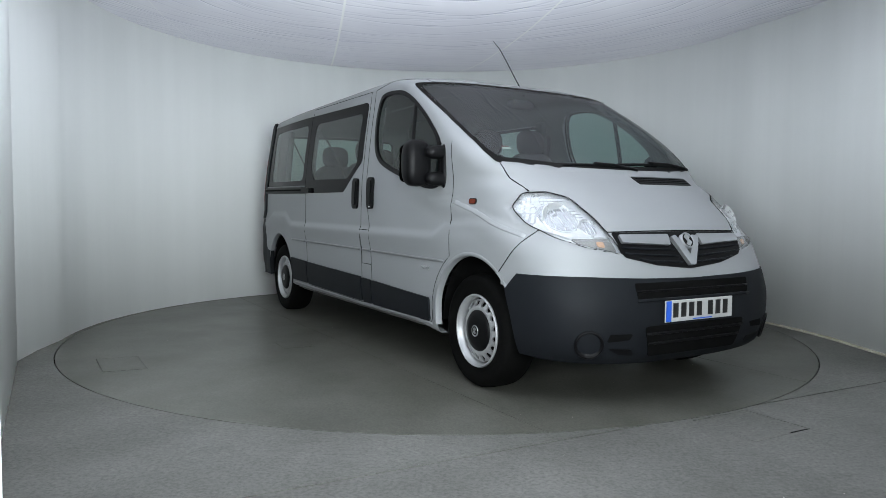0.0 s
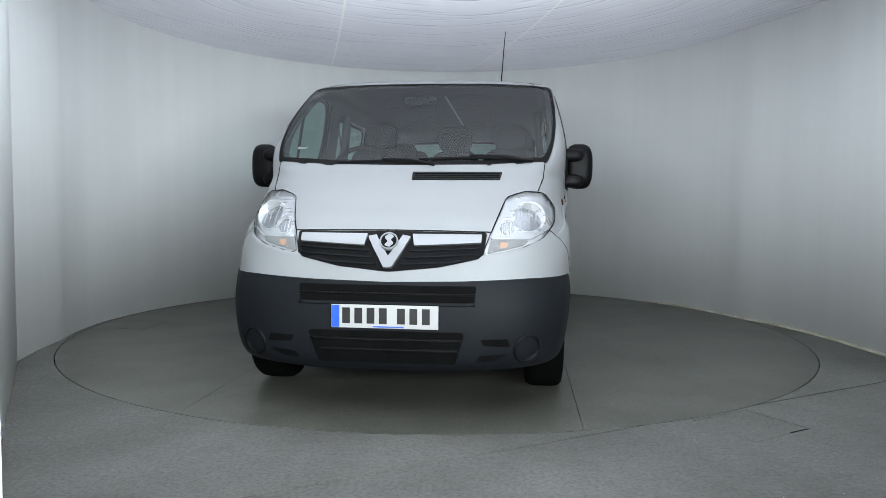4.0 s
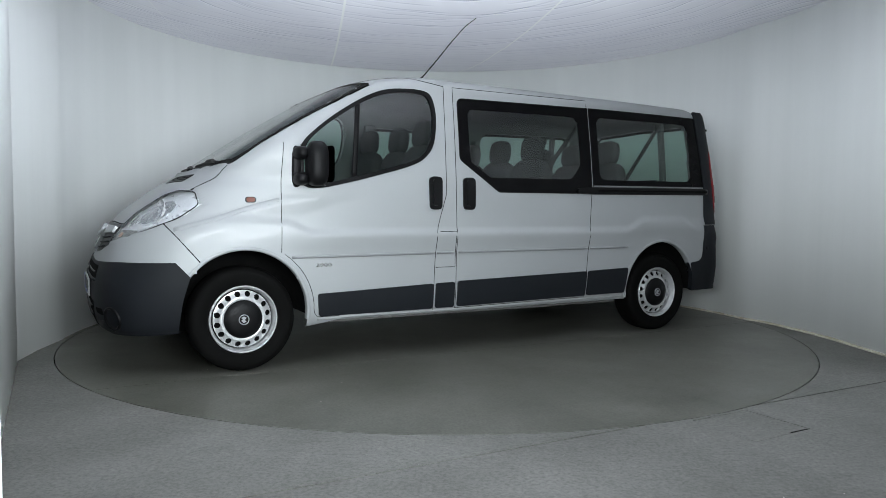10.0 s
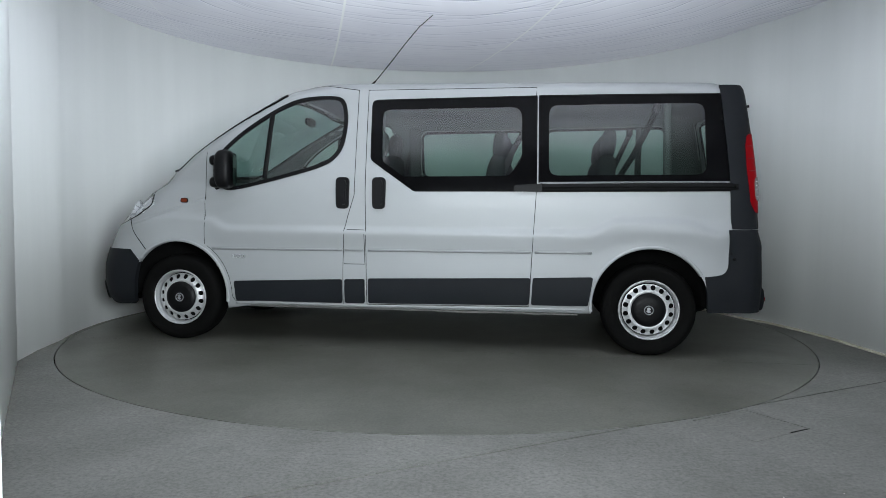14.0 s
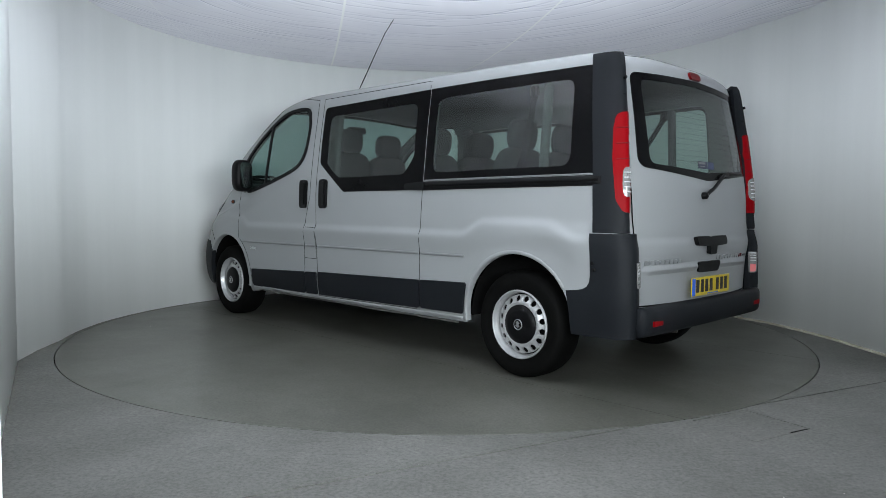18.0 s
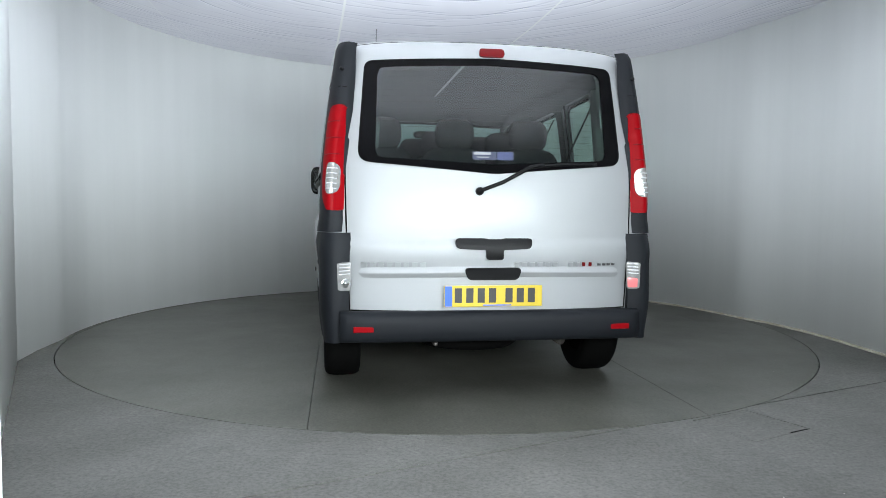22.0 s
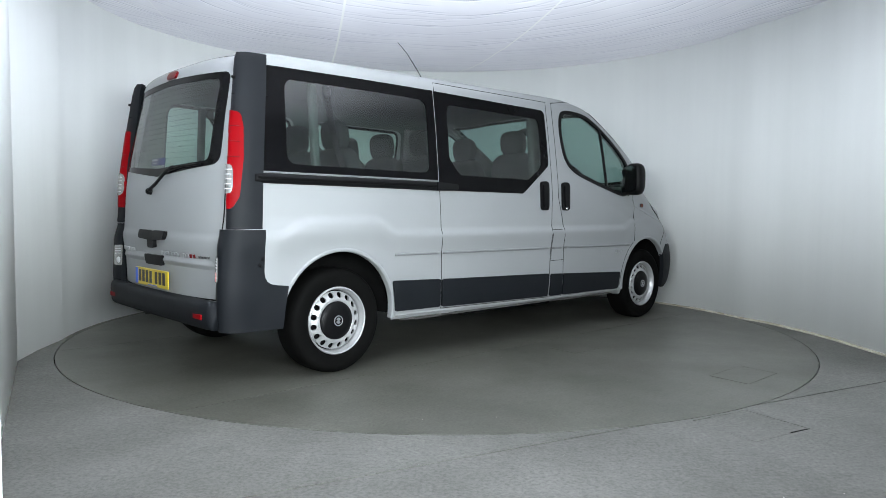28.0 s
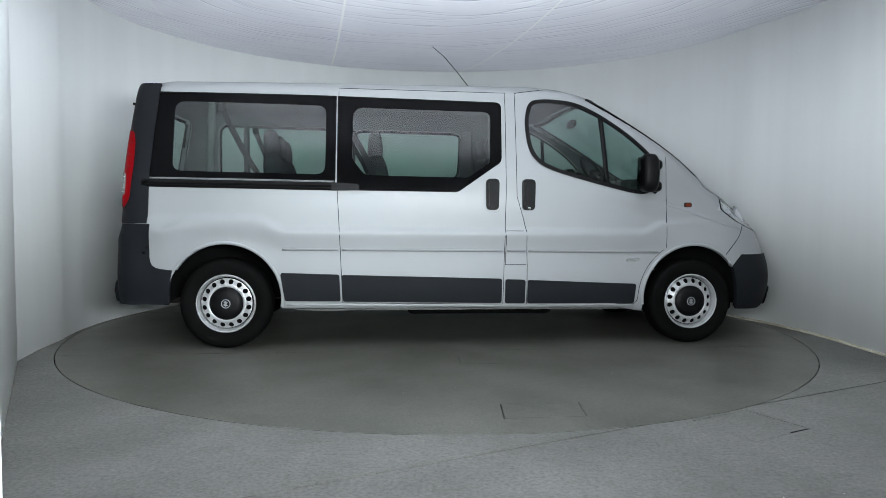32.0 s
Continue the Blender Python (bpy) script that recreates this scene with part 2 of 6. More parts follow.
        if near is None:
            near = mr.outputs["Result"]
        else:
            top = t.nodes.new("ShaderNodeMath")
            top.operation = "MAXIMUM"
            link(t, near, top.inputs[0])
            link(t, mr.outputs["Result"], top.inputs[1])
            near = top.outputs[0]
    white = t.nodes.new("ShaderNodeMix")
    white.data_type = "RGBA"
    white.inputs["B"].default_value = (0.99, 0.99, 0.99, 1)
    link(t, near, white.inputs["Factor"])
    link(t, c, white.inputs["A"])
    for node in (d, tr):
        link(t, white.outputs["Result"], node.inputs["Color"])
    thin = t.nodes.new("ShaderNodeMapRange")
    thin.inputs["To Min"].default_value, thin.inputs["To Max"].default_value = 0.52, 0.74
    link(t, near, thin.inputs["Value"])
    link(t, thin.outputs["Result"], mx.inputs["Fac"])
    link(t, d.outputs["BSDF"], mx.inputs[1])
    link(t, tr.outputs["BSDF"], mx.inputs[2])
    link(t, mx.outputs["Shader"], t.nodes["Material Output"].inputs["Surface"])
    return m


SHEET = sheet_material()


# ---- building helpers ----
def mesh_object(name, verts, faces, material, parent=None, smooth=False, label=""):
    me = bpy.data.meshes.new(name)
    me.from_pydata([tuple(v) for v in verts], [], [tuple(f) for f in faces])
    me.materials.append(material)
    if smooth:
        me.polygons.foreach_set("use_smooth", [True] * len(me.polygons))
    me.update()
    ob = new(name, me)
    ob.parent = parent
    return tagged(ob, label) if label else ob


def part(name, bm, material, parent, label="", smooth=False):
    me = bpy.data.meshes.new(name)
    bm.to_mesh(me)
    bm.free()
    me.materials.append(material)
    if smooth:
        me.polygons.foreach_set("use_smooth", [True] * len(me.polygons))
    ob = new(name, me)
    ob.parent = parent
    return tagged(ob, label) if label else ob


def rounded(points, radius, steps=6):
    """A closed outline with its corners rounded; radius: one for all, or one a corner."""
    pts = [Vector(p) for p in points]
    rad = radius if isinstance(radius, (list, tuple)) else [radius] * len(pts)
    out = []
    for i, p in enumerate(pts):
        a, b, r = pts[i - 1] - p, pts[(i + 1) % len(pts)] - p, rad[i]
        if r <= 0 or a.length < 1e-6 or b.length < 1e-6:
            out.append(p)
            continue
        half = max(0.05, a.angle(b) / 2)
        cut = min(r / math.tan(half), a.length * 0.48, b.length * 0.48)
        s, e = p + a.normalized() * cut, p + b.normalized() * cut
        for k in range(steps + 1):
            q = k / steps
            out.append(s.lerp(p, q).lerp(p.lerp(e, q), q))
    return [tuple(v) for v in out]


def resampled(points, step, closed=True):
    out = []
    n = len(points)
    for i in range(n if closed else n - 1):
        a, b = Vector(points[i]), Vector(points[(i + 1) % n])
        k = max(1, int(math.ceil((b - a).length / step)))
        out += [tuple(a.lerp(b, j / k)) for j in range(k)]
    if not closed:
        out.append(tuple(points[-1]))
    return out


def inside(poly, x, y):
    """Which of the places x, y lie in the closed outline."""
    x, y = np.asarray(x, float), np.asarray(y, float)
    res = np.zeros(x.shape, bool)
    px, py = np.array([p[0] for p in poly]), np.array([p[1] for p in poly])
    for i in range(len(poly)):
        x0, y0, x1, y1 = px[i - 1], py[i - 1], px[i], py[i]
        if y0 == y1:
            continue
        hit = ((y0 > y) != (y1 > y)) & (x < (x1 - x0) * (y - y0) / (y1 - y0) + x0)
        res ^= hit
    return res


def filled(outline, holes=(), step=0.05):
    """Triangles over an outline with holes, fine enough to bend: places and faces, and the loops of its edges."""
    loops = [resampled(outline, step)] + [resampled(h, step) for h in holes]
    verts, edges, rims = [], [], []
    for loop in loops:
        base = len(verts)
        verts += loop
        edges += [(base + i, base + (i + 1) % len(loop)) for i in range(len(loop))]
        rims.append(list(range(base, base + len(loop))))
    xs, ys = [v[0] for v in loops[0]], [v[1] for v in loops[0]]
    gx, gy = np.meshgrid(np.arange(min(xs) + step * 0.5, max(xs), step), np.arange(min(ys) + step * 0.5, max(ys), step))
    gx, gy = gx.ravel(), gy.ravel()
    ok = inside(loops[0], gx, gy)
    for h in loops[1:]:
        ok &= ~inside(h, gx, gy)
    rim = np.array(verts)
    for x, y in zip(gx[ok], gy[ok]):
        if ((rim[:, 0] - x) ** 2 + (rim[:, 1] - y) ** 2).min() > (step * 0.4) ** 2:
            verts.append((x, y))
    vo, _, fo, *_ = delaunay_2d_cdt([Vector(v) for v in verts], edges, [], 0, 1e-7)
    vo = [tuple(v) for v in vo]
    if fo:
        cx = np.array([sum(vo[i][0] for i in f) / 3 for f in fo])
        cy = np.array([sum(vo[i][1] for i in f) / 3 for f in fo])
        keep = inside(loops[0], cx, cy)
        for h in loops[1:]:
            keep &= ~inside(h, cx, cy)
        fo = [f for f, k in zip(fo, keep) if k]
    return vo, [tuple(f) for f in fo]


def plate_mesh(outline, holes, step, at, thick):
    """A sheet over an outline, laid by at(a, b) -> (place, normal), with edges that go thick deep. Faces turn to the normal."""
    flat, tris = filled(outline, holes, step)
    if not tris:
        return [], []
    got = [at(a, b) for a, b in flat]
    verts = [g[0] for g in got]
    faces = []
    for f in tris:
        if any(verts[i] is None for i in f):
            continue
        n = (verts[f[1]] - verts[f[0]]).cross(verts[f[2]] - verts[f[0]])
        faces.append(f if n.dot(got[f[0]][1]) > 0 else f[::-1])
    if thick:
        count = {}
        for f in faces:
            for i in range(3):
                e = (f[i], f[(i + 1) % 3])
                count[frozenset(e)] = None if frozenset(e) in count else e
        rim = [e for e in count.values() if e]
        out = list(verts)
        top, low = {}, {}
        for e in rim:
            for i in e:
                if i not in top:
                    top[i] = len(out)
                    out.append(verts[i])
                    low[i] = len(out)
                    out.append(verts[i] - got[i][1] * thick)
        faces += [(top[b], top[a], low[a], low[b]) for a, b in rim]
        verts = out
    used = sorted({i for f in faces for i in f})
    back = {i: k for k, i in enumerate(used)}
    return [verts[i] for i in used], [tuple(back[i] for i in f) for f in faces]


def flat_slab(name, outline, material, z=0.0, thick=0.03, holes=(), step=0.4, parent=None, label=""):
    up = Vector((0, 0, 1))
    v, f = plate_mesh(outline, holes, step, lambda a, b: (Vector((a, b, z)), up), thick)
    return mesh_object(name, v, f, material, parent, label=label)


def box_bm(bm, centre, size, bevel=0.0, turn=None):
    r = bmesh.ops.create_cube(bm, size=1.0)
    vs = r["verts"]
    m = Matrix.Translation(centre) @ (turn or Matrix.Identity(4)) @ Matrix.Diagonal((*size, 1))
    bmesh.ops.transform(bm, matrix=m, verts=vs)
    if bevel:
        es = list({e for v in vs for e in v.link_edges})
        bmesh.ops.bevel(bm, geom=es, offset=bevel, segments=3, profile=0.5, affect="EDGES")
    return bm


def lathe(profile, steps, axis_y=True):
    """Places and faces of a profile of (radius, along) turned round the y axis."""
    verts, faces = [], []
    for k in range(steps):
        a = 2 * math.pi * k / steps
        for r, y in profile:
            verts.append((r * math.cos(a), y, r * math.sin(a)))
    n = len(profile)
    for k in range(steps):
        for i in range(n - 1):
            a, b = k * n + i, ((k + 1) % steps) * n + i
            faces.append((a, a + 1, b + 1, b))
    return verts, faces


def tube(path, radius, sides=8, taper=None):
    verts, faces = [], []
    pts = [Vector(p) for p in path]
    for i, p in enumerate(pts):
        d = (pts[min(i + 1, len(pts) - 1)] - pts[max(i - 1, 0)]).normalized()
        u = d.orthogonal().normalized() if i == 0 else (u - d * u.dot(d)).normalized()
        w = d.cross(u)
        r = radius if taper is None else radius + (taper - radius) * i / (len(pts) - 1)
        for k in range(sides):
            a = 2 * math.pi * k / sides
            verts.append(p + u * (r * math.cos(a)) + w * (r * math.sin(a)))
    for i in range(len(pts) - 1):
        for k in range(sides):
            a, b = i * sides + k, i * sides + (k + 1) % sides
            faces.append((a, b, b + sides, a + sides))
    faces.append(tuple(range(sides))[::-1])
    faces.append(tuple(range((len(pts) - 1) * sides, len(pts) * sides)))
    return verts, faces


# ---- the studio ----
R_DISC, R_PIT, R_WALL, H_SHEET = 2.907, 2.9145, 2.955, 2.74


def arc(radius, a0, a1, n):
    return [(radius * math.cos(radians(a0 + (a1 - a0) * i / n)), radius * math.sin(radians(a0 + (a1 - a0) * i / n))) for i in range(n + 1)]


WALL_LINE = [(3.22, -8.2), (3.22, -2.4), (3.20, -1.1), (3.17, -0.45), (3.10, 0.0), (3.01, 0.36)] + arc(R_WALL, 12.5, 194, 90) + [(-2.83, -1.10), (-2.76, -1.46)]
SIDE_LINE = [(-2.76, -1.46), (-1.50, -3.765)]
BACK_LINE = [(-1.50, -3.765), (-3.4, -3.87), (-3.4, -8.2), (3.22, -8.2)]


def wall(name, line, top, label, thick=0.1):
    """An upright wall along a line, whose room side lies to its left."""
    verts, faces = [], []
    n = len(line)
    for i, p in enumerate(line):
        a, b = Vector(line[max(i - 1, 0)]), Vector(line[min(i + 1, n - 1)])
        d = (b - a).normalized()
        out = Vector((d.y, -d.x)) * thick
        for q, z in ((Vector(p), 0.0), (Vector(p), top), (Vector(p) + out, top), (Vector(p) + out, 0.0)):
            verts.append((q.x, q.y, z))
    for i in range(n - 1):
        for k in range(4):
            a, b = i * 4 + k, i * 4 + (k + 1) % 4
            faces.append((a, b, b + 4, a + 4))
    ob = mesh_object(name, verts, faces, WALL, smooth=False)
    me = ob.data
    for p in me.polygons:
        p.use_smooth = abs(p.normal.z) < 0.5
    return tagged(ob, label, kind="structure")


wall("wall_round", WALL_LINE, 3.2, "smooth white curved studio wall with faint scuffs")
wall("wall_side", SIDE_LINE, 3.2, "bright white flat side wall meeting the curved wall")
# unseen wall added to close the room and bounce light
wall("wall_unseen", BACK_LINE, 3.2, "plain white wall added out of view behind the camera")

# floor: concrete slabs with open joints round the pit of the turntable
JOINT_A, JOINT_B = Vector((-0.67, -3.61)), Vector((2.59, -1.90))
JOINT_D = (JOINT_B - JOINT_A).normalized()
JOINT_N = Vector((-JOINT_D.y, JOINT_D.x))


def floor_slabs():
    box = [(-3.7, -8.4), (3.5, -8.4), (3.5, 3.3), (-3.7, 3.3)]

    def clip(poly, p, n):
        out = []
        for i in range(len(poly)):
            a, b = Vector(poly[i - 1]), Vector(poly[i])
            da, db = (a - p).dot(n), (b - p).dot(n)
            if da >= 0:
                out.append(a)
            if (da >= 0) != (db >= 0):
                out.append(a.lerp(b, da / (da - db)))
        return [tuple(v) for v in out]

    pit = arc(R_PIT, 0, 358, 179)
    far = clip(box, JOINT_A + JOINT_N * 0.005, JOINT_N)
    near = clip(box, JOINT_A - JOINT_N * 0.005, -JOINT_N)
    # the pit bites a sliver out of the near slab
    q = [p for p in arc(R_PIT, 0, 360, 720)[:-1]]
    cut_far = [p for p in q if (Vector(p) - JOINT_A).dot(JOINT_N) > 0.005]
    cut_near = [p for p in q if (Vector(p) - JOINT_A).dot(JOINT_N) < -0.005]
    return far, near, pit, cut_far, cut_near


def build_floor():
    far, near, pit, cut_far, cut_near = floor_slabs()
    floor = tagged(new("floor"), "worn grey concrete floor in slabs round a turntable pit", kind="structure")
    cuts = len(cut_near) > 4
    flat_slab("floor_slab", far, CONCRETE, holes=[pit], step=0.22, parent=floor)
    holes = [rounded([(1.25, -2.66), (1.425, -2.975), (1.772, -2.776), (1.60, -2.47)], 0.0)]
    flat_slab("floor_slab", near, CONCRETE, holes=holes + ([pit] if cuts else []), step=0.22, parent=floor)
    lid = [(1.253, -2.667), (1.428, -2.969), (1.763, -2.778), (1.593, -2.476)]
    flat_slab("access_lid", lid, CONCRETE, z=0.0, step=0.1, parent=floor, label="square concrete access lid set in the floor")
    bm = bmesh.new()
    box_bm(bm, (1.700, -2.812, 0.0012), (0.120, 0.007, 0.0016), 0.0, Matrix.Rotation(radians(28.0), 4, "Z"))
    part("lid_notch", bm, GAP, floor, "worn dark notch at the lid edge")
    bm = bmesh.new()
    box_bm(bm, (0, -2.5, -0.16), (8.0, 12.4, 0.04))
    part("pit_bed", bm, GAP, floor, "dark pit under the slabs")
    return floor


build_floor()

turntable = tagged(new("turntable"), "round grey-painted steel turntable worn by tyres", "turntable")


DISC_HATCHES = [[(0.0, -1.445), (0.285, -1.455), (0.300, -1.230), (0.012, -1.220)], [(0.045, -2.670), (0.470, -2.665), (0.505, -2.410), (0.075, -2.410)]]


def build_disc():
    """Three steel plates that meet along two straight joints, with flush hatch lids."""
    rim = arc(R_DISC, 0, 358.5, 239)
    hatches = DISC_HATCHES
    seam, gapw = 0.995, 0.0018

    def band(lo, hi):
        half = lambda y: math.sqrt(R_DISC**2 - y * y)
        a0, a1 = math.degrees(math.asin(max(-1, lo / R_DISC))), math.degrees(math.asin(min(1, hi / R_DISC)))
        right = arc(R_DISC, a0, a1, 60)
        left = [(-x, y) for x, y in reversed(right)]
        return right + left

    for lo, hi in ((-R_DISC, -seam - gapw), (-seam + gapw, seam - gapw), (seam + gapw, R_DISC)):
        mine = [h for h in hatches if lo < h[0][1] < hi]
        flat_slab("disc_plate", band(lo, hi), DISC, 0.0, 0.05, mine, 0.12, turntable)
    for h in hatches:
        c = sum((Vector(p) for p in h), Vector((0, 0))) / 4
        lid = [tuple(c + (Vector(p) - c) * 0.972) for p in h]
        flat_slab("hatch_lid", lid, DISC, 0.0005, 0.04, (), 0.1, turntable, "flush hatch lid in the disc")
    v, f = lathe([(0.0, 0.0), (2.85, 0.0)], 48)
    mesh_object("carrier", [(a, c, -0.045) for a, b, c in v], f, GAP, turntable, label="dark carrier under the disc")


build_disc()


def build_flecks():
    """Small pale crumbs of grit lying on the disc and on the slabs."""
    rng = random.Random(5)
    for name, parent, places in (("grit", turntable, 26), ("grit", None, 16)):
        verts, faces = [], []
        for k in range(places):
            if parent:
                r, a = rng.uniform(0.9, 2.75), rng.uniform(0, 6.28)
                x, y = r * math.cos(a), r * math.sin(a)
            else:
                x, y = rng.uniform(-1.2, 2.6), rng.uniform(-4.4, -3.05)
            w, b = rng.uniform(0.0012, 0.0035), len(verts)
            q = rng.uniform(0, 3)
            ring = [(x + w * math.cos(q + i * 1.571) * rng.uniform(0.6, 1.4), y + w * math.sin(q + i * 1.571)) for i in range(4)]
            verts += [(u, v, 0.0006) for u, v in ring] + [(x, y, 0.0006 + w * 0.7)]
            faces += [(b + i, b + (i + 1) % 4, b + 4) for i in range(4)]
        ob = mesh_object(name, verts, faces, PAPER, parent)
        tagged(ob, "scattered pale crumbs of grit on the ground", kind="stuff")


build_flecks()


def sheet_height(x, y):
    """The sheet hangs a little in the middle."""
    return H_SHEET - 0.19 * max(0.0, 1 - (x * x + y * y) / 8.7)


def build_ceiling():
    """The stretched sheet: a hanging, wrinkled field over the round room; it ends before the camera."""
    verts, faces = [], []
    xs = np.arange(-3.45, 3.46, 0.05)
    ys = np.concatenate([np.arange(-6.9, -0.7, 0.1), np.arange(-0.7, 3.15, 0.018)])
    for y in ys:
        for x in xs:
            r, th = math.hypot(x, y), math.atan2(x, y)
            z = sheet_height(x, y)
            if y > -0.7:
                w = 0.008 * noise.noise(Vector((r * 4.2, th * 1.3, 0.3))) + 0.003 * noise.noise(Vector((x * 3, y * 3, 8.0)))
                z += w * min(1.0, (y + 0.7) / 0.5)
            verts.append((x, y, z))
    nx, ny = len(xs), len(ys)
    for j in range(ny - 1):
        for i in range(nx - 1):
            faces.append((j * nx + i, (j + 1) * nx + i, (j + 1) * nx + i + 1, j * nx + i + 1))
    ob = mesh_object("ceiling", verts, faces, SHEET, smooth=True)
    tagged(ob, "white stretched fabric ceiling sheet, fine wrinkles shaded in its colour", kind="structure")
    # unseen slab added over the lamps, sends their light back down
    bm = bmesh.new()
    box_bm(bm, (0, -2.5, 3.25), (8.0, 12.6, 0.08))
    tagged(part("ceiling_unseen_slab", bm, WALL, None), "unseen white slab added over the ceiling sheet", kind="structure")


build_ceiling()


def build_foot():
    """The worn, unpainted foot of the wall where the turntable meets it."""
    line = [p for p in WALL_LINE if p[0] > 2.0 and -2.5 < p[1] < 1.9]
    verts, faces = [], []
    for i, (x, y) in enumerate(line):
        a, b = Vector(line[max(i - 1, 0)]), Vector(line[min(i + 1, len(line) - 1)])
        d = (b - a).normalized()
        inn = Vector((-d.y, d.x))
        h = 0.016 + 0.010 * noise.noise(Vector((x * 5, y * 5, 0.7)))
        for q, z in ((0.012, 0.0), (0.008, h), (-0.02, h + 0.004)):
            verts.append((x + inn.x * q, y + inn.y * q, z))
    for i in range(len(line) - 1):
        for k in range(2):
            p = i * 3 + k
            faces.append((p, p + 1, p + 4, p + 3))
    tagged(mesh_object("baseboard", verts, faces, FOOT, smooth=True), "worn beige foot of the curved wall", kind="structure")


build_foot()


# ---- the minibus ----
# its own space: x to the nose, y to its left, z up, origin on the ground between the axles
van = tagged(new("minibus"), "silver long-wheelbase minibus with dark grey plastic bumpers", "minibus")
AXLE, R_TYRE = 1.749, 0.328

# horizontal slices: height, half width, nose, depth of the nose's rounding and its power, tail
SLICES = [
    (0.215, 0.830, 2.450, 0.62, 3.40, -2.448),
    (0.260, 0.885, 2.520, 0.68, 3.60, -2.483),
    (0.320, 0.908, 2.548, 0.72, 3.80, -2.498),
    (0.420, 0.922, 2.562, 0.75, 3.90, -2.506),
    (0.540, 0.928, 2.560, 0.76, 3.90, -2.510),
    (0.640, 0.931, 2.542, 0.78, 3.80, -2.513),
    (0.720, 0.934, 2.515, 0.82, 3.80, -2.518),
    (0.790, 0.939, 2.486, 0.86, 3.85, -2.522),
    (0.860, 0.945, 2.455, 0.90, 3.90, -2.522),
    (0.915, 0.947, 2.410, 0.92, 3.95, -2.522),
    (0.980, 0.947, 2.355, 0.94, 4.00, -2.520),
    (1.060, 0.946, 2.253, 0.94, 4.00, -2.517),
    (1.140, 0.944, 2.148, 0.88, 4.00, -2.512),
    (1.210, 0.940, 2.033, 0.80, 4.00, -2.504),
    (1.270, 0.935, 1.928, 0.70, 4.80, -2.496),
    (1.350, 0.926, 1.800, 0.60, 5.60, -2.484),
    (1.450, 0.915, 1.650, 0.52, 6.50, -2.468),
    (1.550, 0.903, 1.500, 0.47, 7.00, -2.452),
    (1.650, 0.889, 1.345, 0.44, 7.00, -2.434),
    (1.750, 0.874, 1.185, 0.42, 6.50, -2.416),
    (1.820, 0.864, 1.070, 0.42, 5.80, -2.402),
    (1.870, 0.856, 0.975, 0.42, 4.80, -2.386),
    (1.902, 0.838, 0.905, 0.42, 3.20, -2.363),
    (1.926, 0.800, 0.815, 0.42, 3.00, -2.328),
    (1.943, 0.720, 0.700, 0.42, 3.00, -2.283),
    (1.954, 0.560, 0.520, 0.42, 3.00, -2.228),
    (1.961, 0.270, 0.260, 0.35, 3.00, -2.168),
    (1.963, 0.030, -0.050, 0.20, 3.00, -2.118),
]


def smooth_table(rows, k):
    """The table with k rows for each step, on a smooth curve through them."""
    a = np.array(rows, float)
    tan = np.gradient(a, axis=0)
    out = []
    for i in range(len(a) - 1):
        for q in range(k):
            t = q / k
            out.append(a[i] * (2 * t**3 - 3 * t**2 + 1) + tan[i] * (t**3 - 2 * t**2 + t) + a[i + 1] * (3 * t**2 - 2 * t**3) + tan[i + 1] * (t**3 - t**2))
    out.append(a[-1])
    return np.array(out)


def step01(e0, e1, x):
    t = min(1.0, max(0.0, (x - e0) / (e1 - e0)))
    return t * t * (3 - 2 * t)


def flank(x, y, z):
    """The side's own shape: the ledge that swells over the wheels, the tucked lower nose, the narrowing tail."""
    s = 1.0 if y >= 0 else -1.0
    ay = abs(y)
    side = step01(0.80, 0.90, ay)
    lift = 0.0
    for c in (AXLE, -AXLE):
        lift = max(lift, 0.085 * (1 - step01(0.22, 0.44, abs(x - c))))
    ridge = 0.888 + lift
    push = 0.019 * (1 - step01(ridge - 0.050, ridge + 0.014, z)) * (1 - 0.55 * step01(ridge - 0.05, ridge - 0.20, z))
    for c in (AXLE, -AXLE):
        r = math.hypot(x - c, z - 0.365)
        push += 0.003 * math.exp(-((r - 0.40) / 0.03) ** 2) * step01(0.25, 0.4, z)
    # the crease that runs from the head lamp over the wing to the mirror
    zc = 0.888 + (2.167 - x) * 0.290
    push += 0.014 * (1 - step01(zc - 0.004, zc + 0.010, z)) * step01(zc - 0.15, zc - 0.03, z) * step01(2.25, 2.05, x) * step01(0.75, 1.45, x)
    ay += push * side * step01(2.30, 1.9, x) * step01(1.3, 1.1, z) * step01(-2.34, -2.16, x)
    ay *= 1 - step01(1.2, 2.1, x) * (0.020 - 0.012 * step01(0.25, 0.60, z)) * (1 - step01(0.7, 0.9, z))
    ay *= 1 - 0.038 * step01(1.2, 1.75, x) * step01(0.78, 0.95, z) * step01(1.45, 1.25, z)
    ay *= 1 - 0.032 * step01(-1.1, -2.45, x) - 0.024 * step01(-1.5, -2.35, x) * step01(0.86, 0.98, z)
    ay *= 1 - (0.018 + 0.008 * step01(0.70, 0.85, z)) * step01(0.9, 1.9, x) * step01(1.35, 1.15, z)
    return s * ay


def tail_push(x, z):
    """The tailgate stands out a little below its crease."""
    return 0.011 * (1 - step01(0.825, 0.880, z)) * (1 - 0.7 * step01(0.80, 0.70, z)) * step01(-2.30, -2.46, x)


SILL_X, SILL_Z = (-2.7, -2.12, -1.95, 1.15, 1.45, 2.7), (0.300, 0.300, 0.295, 0.290, 0.235, 0.21)


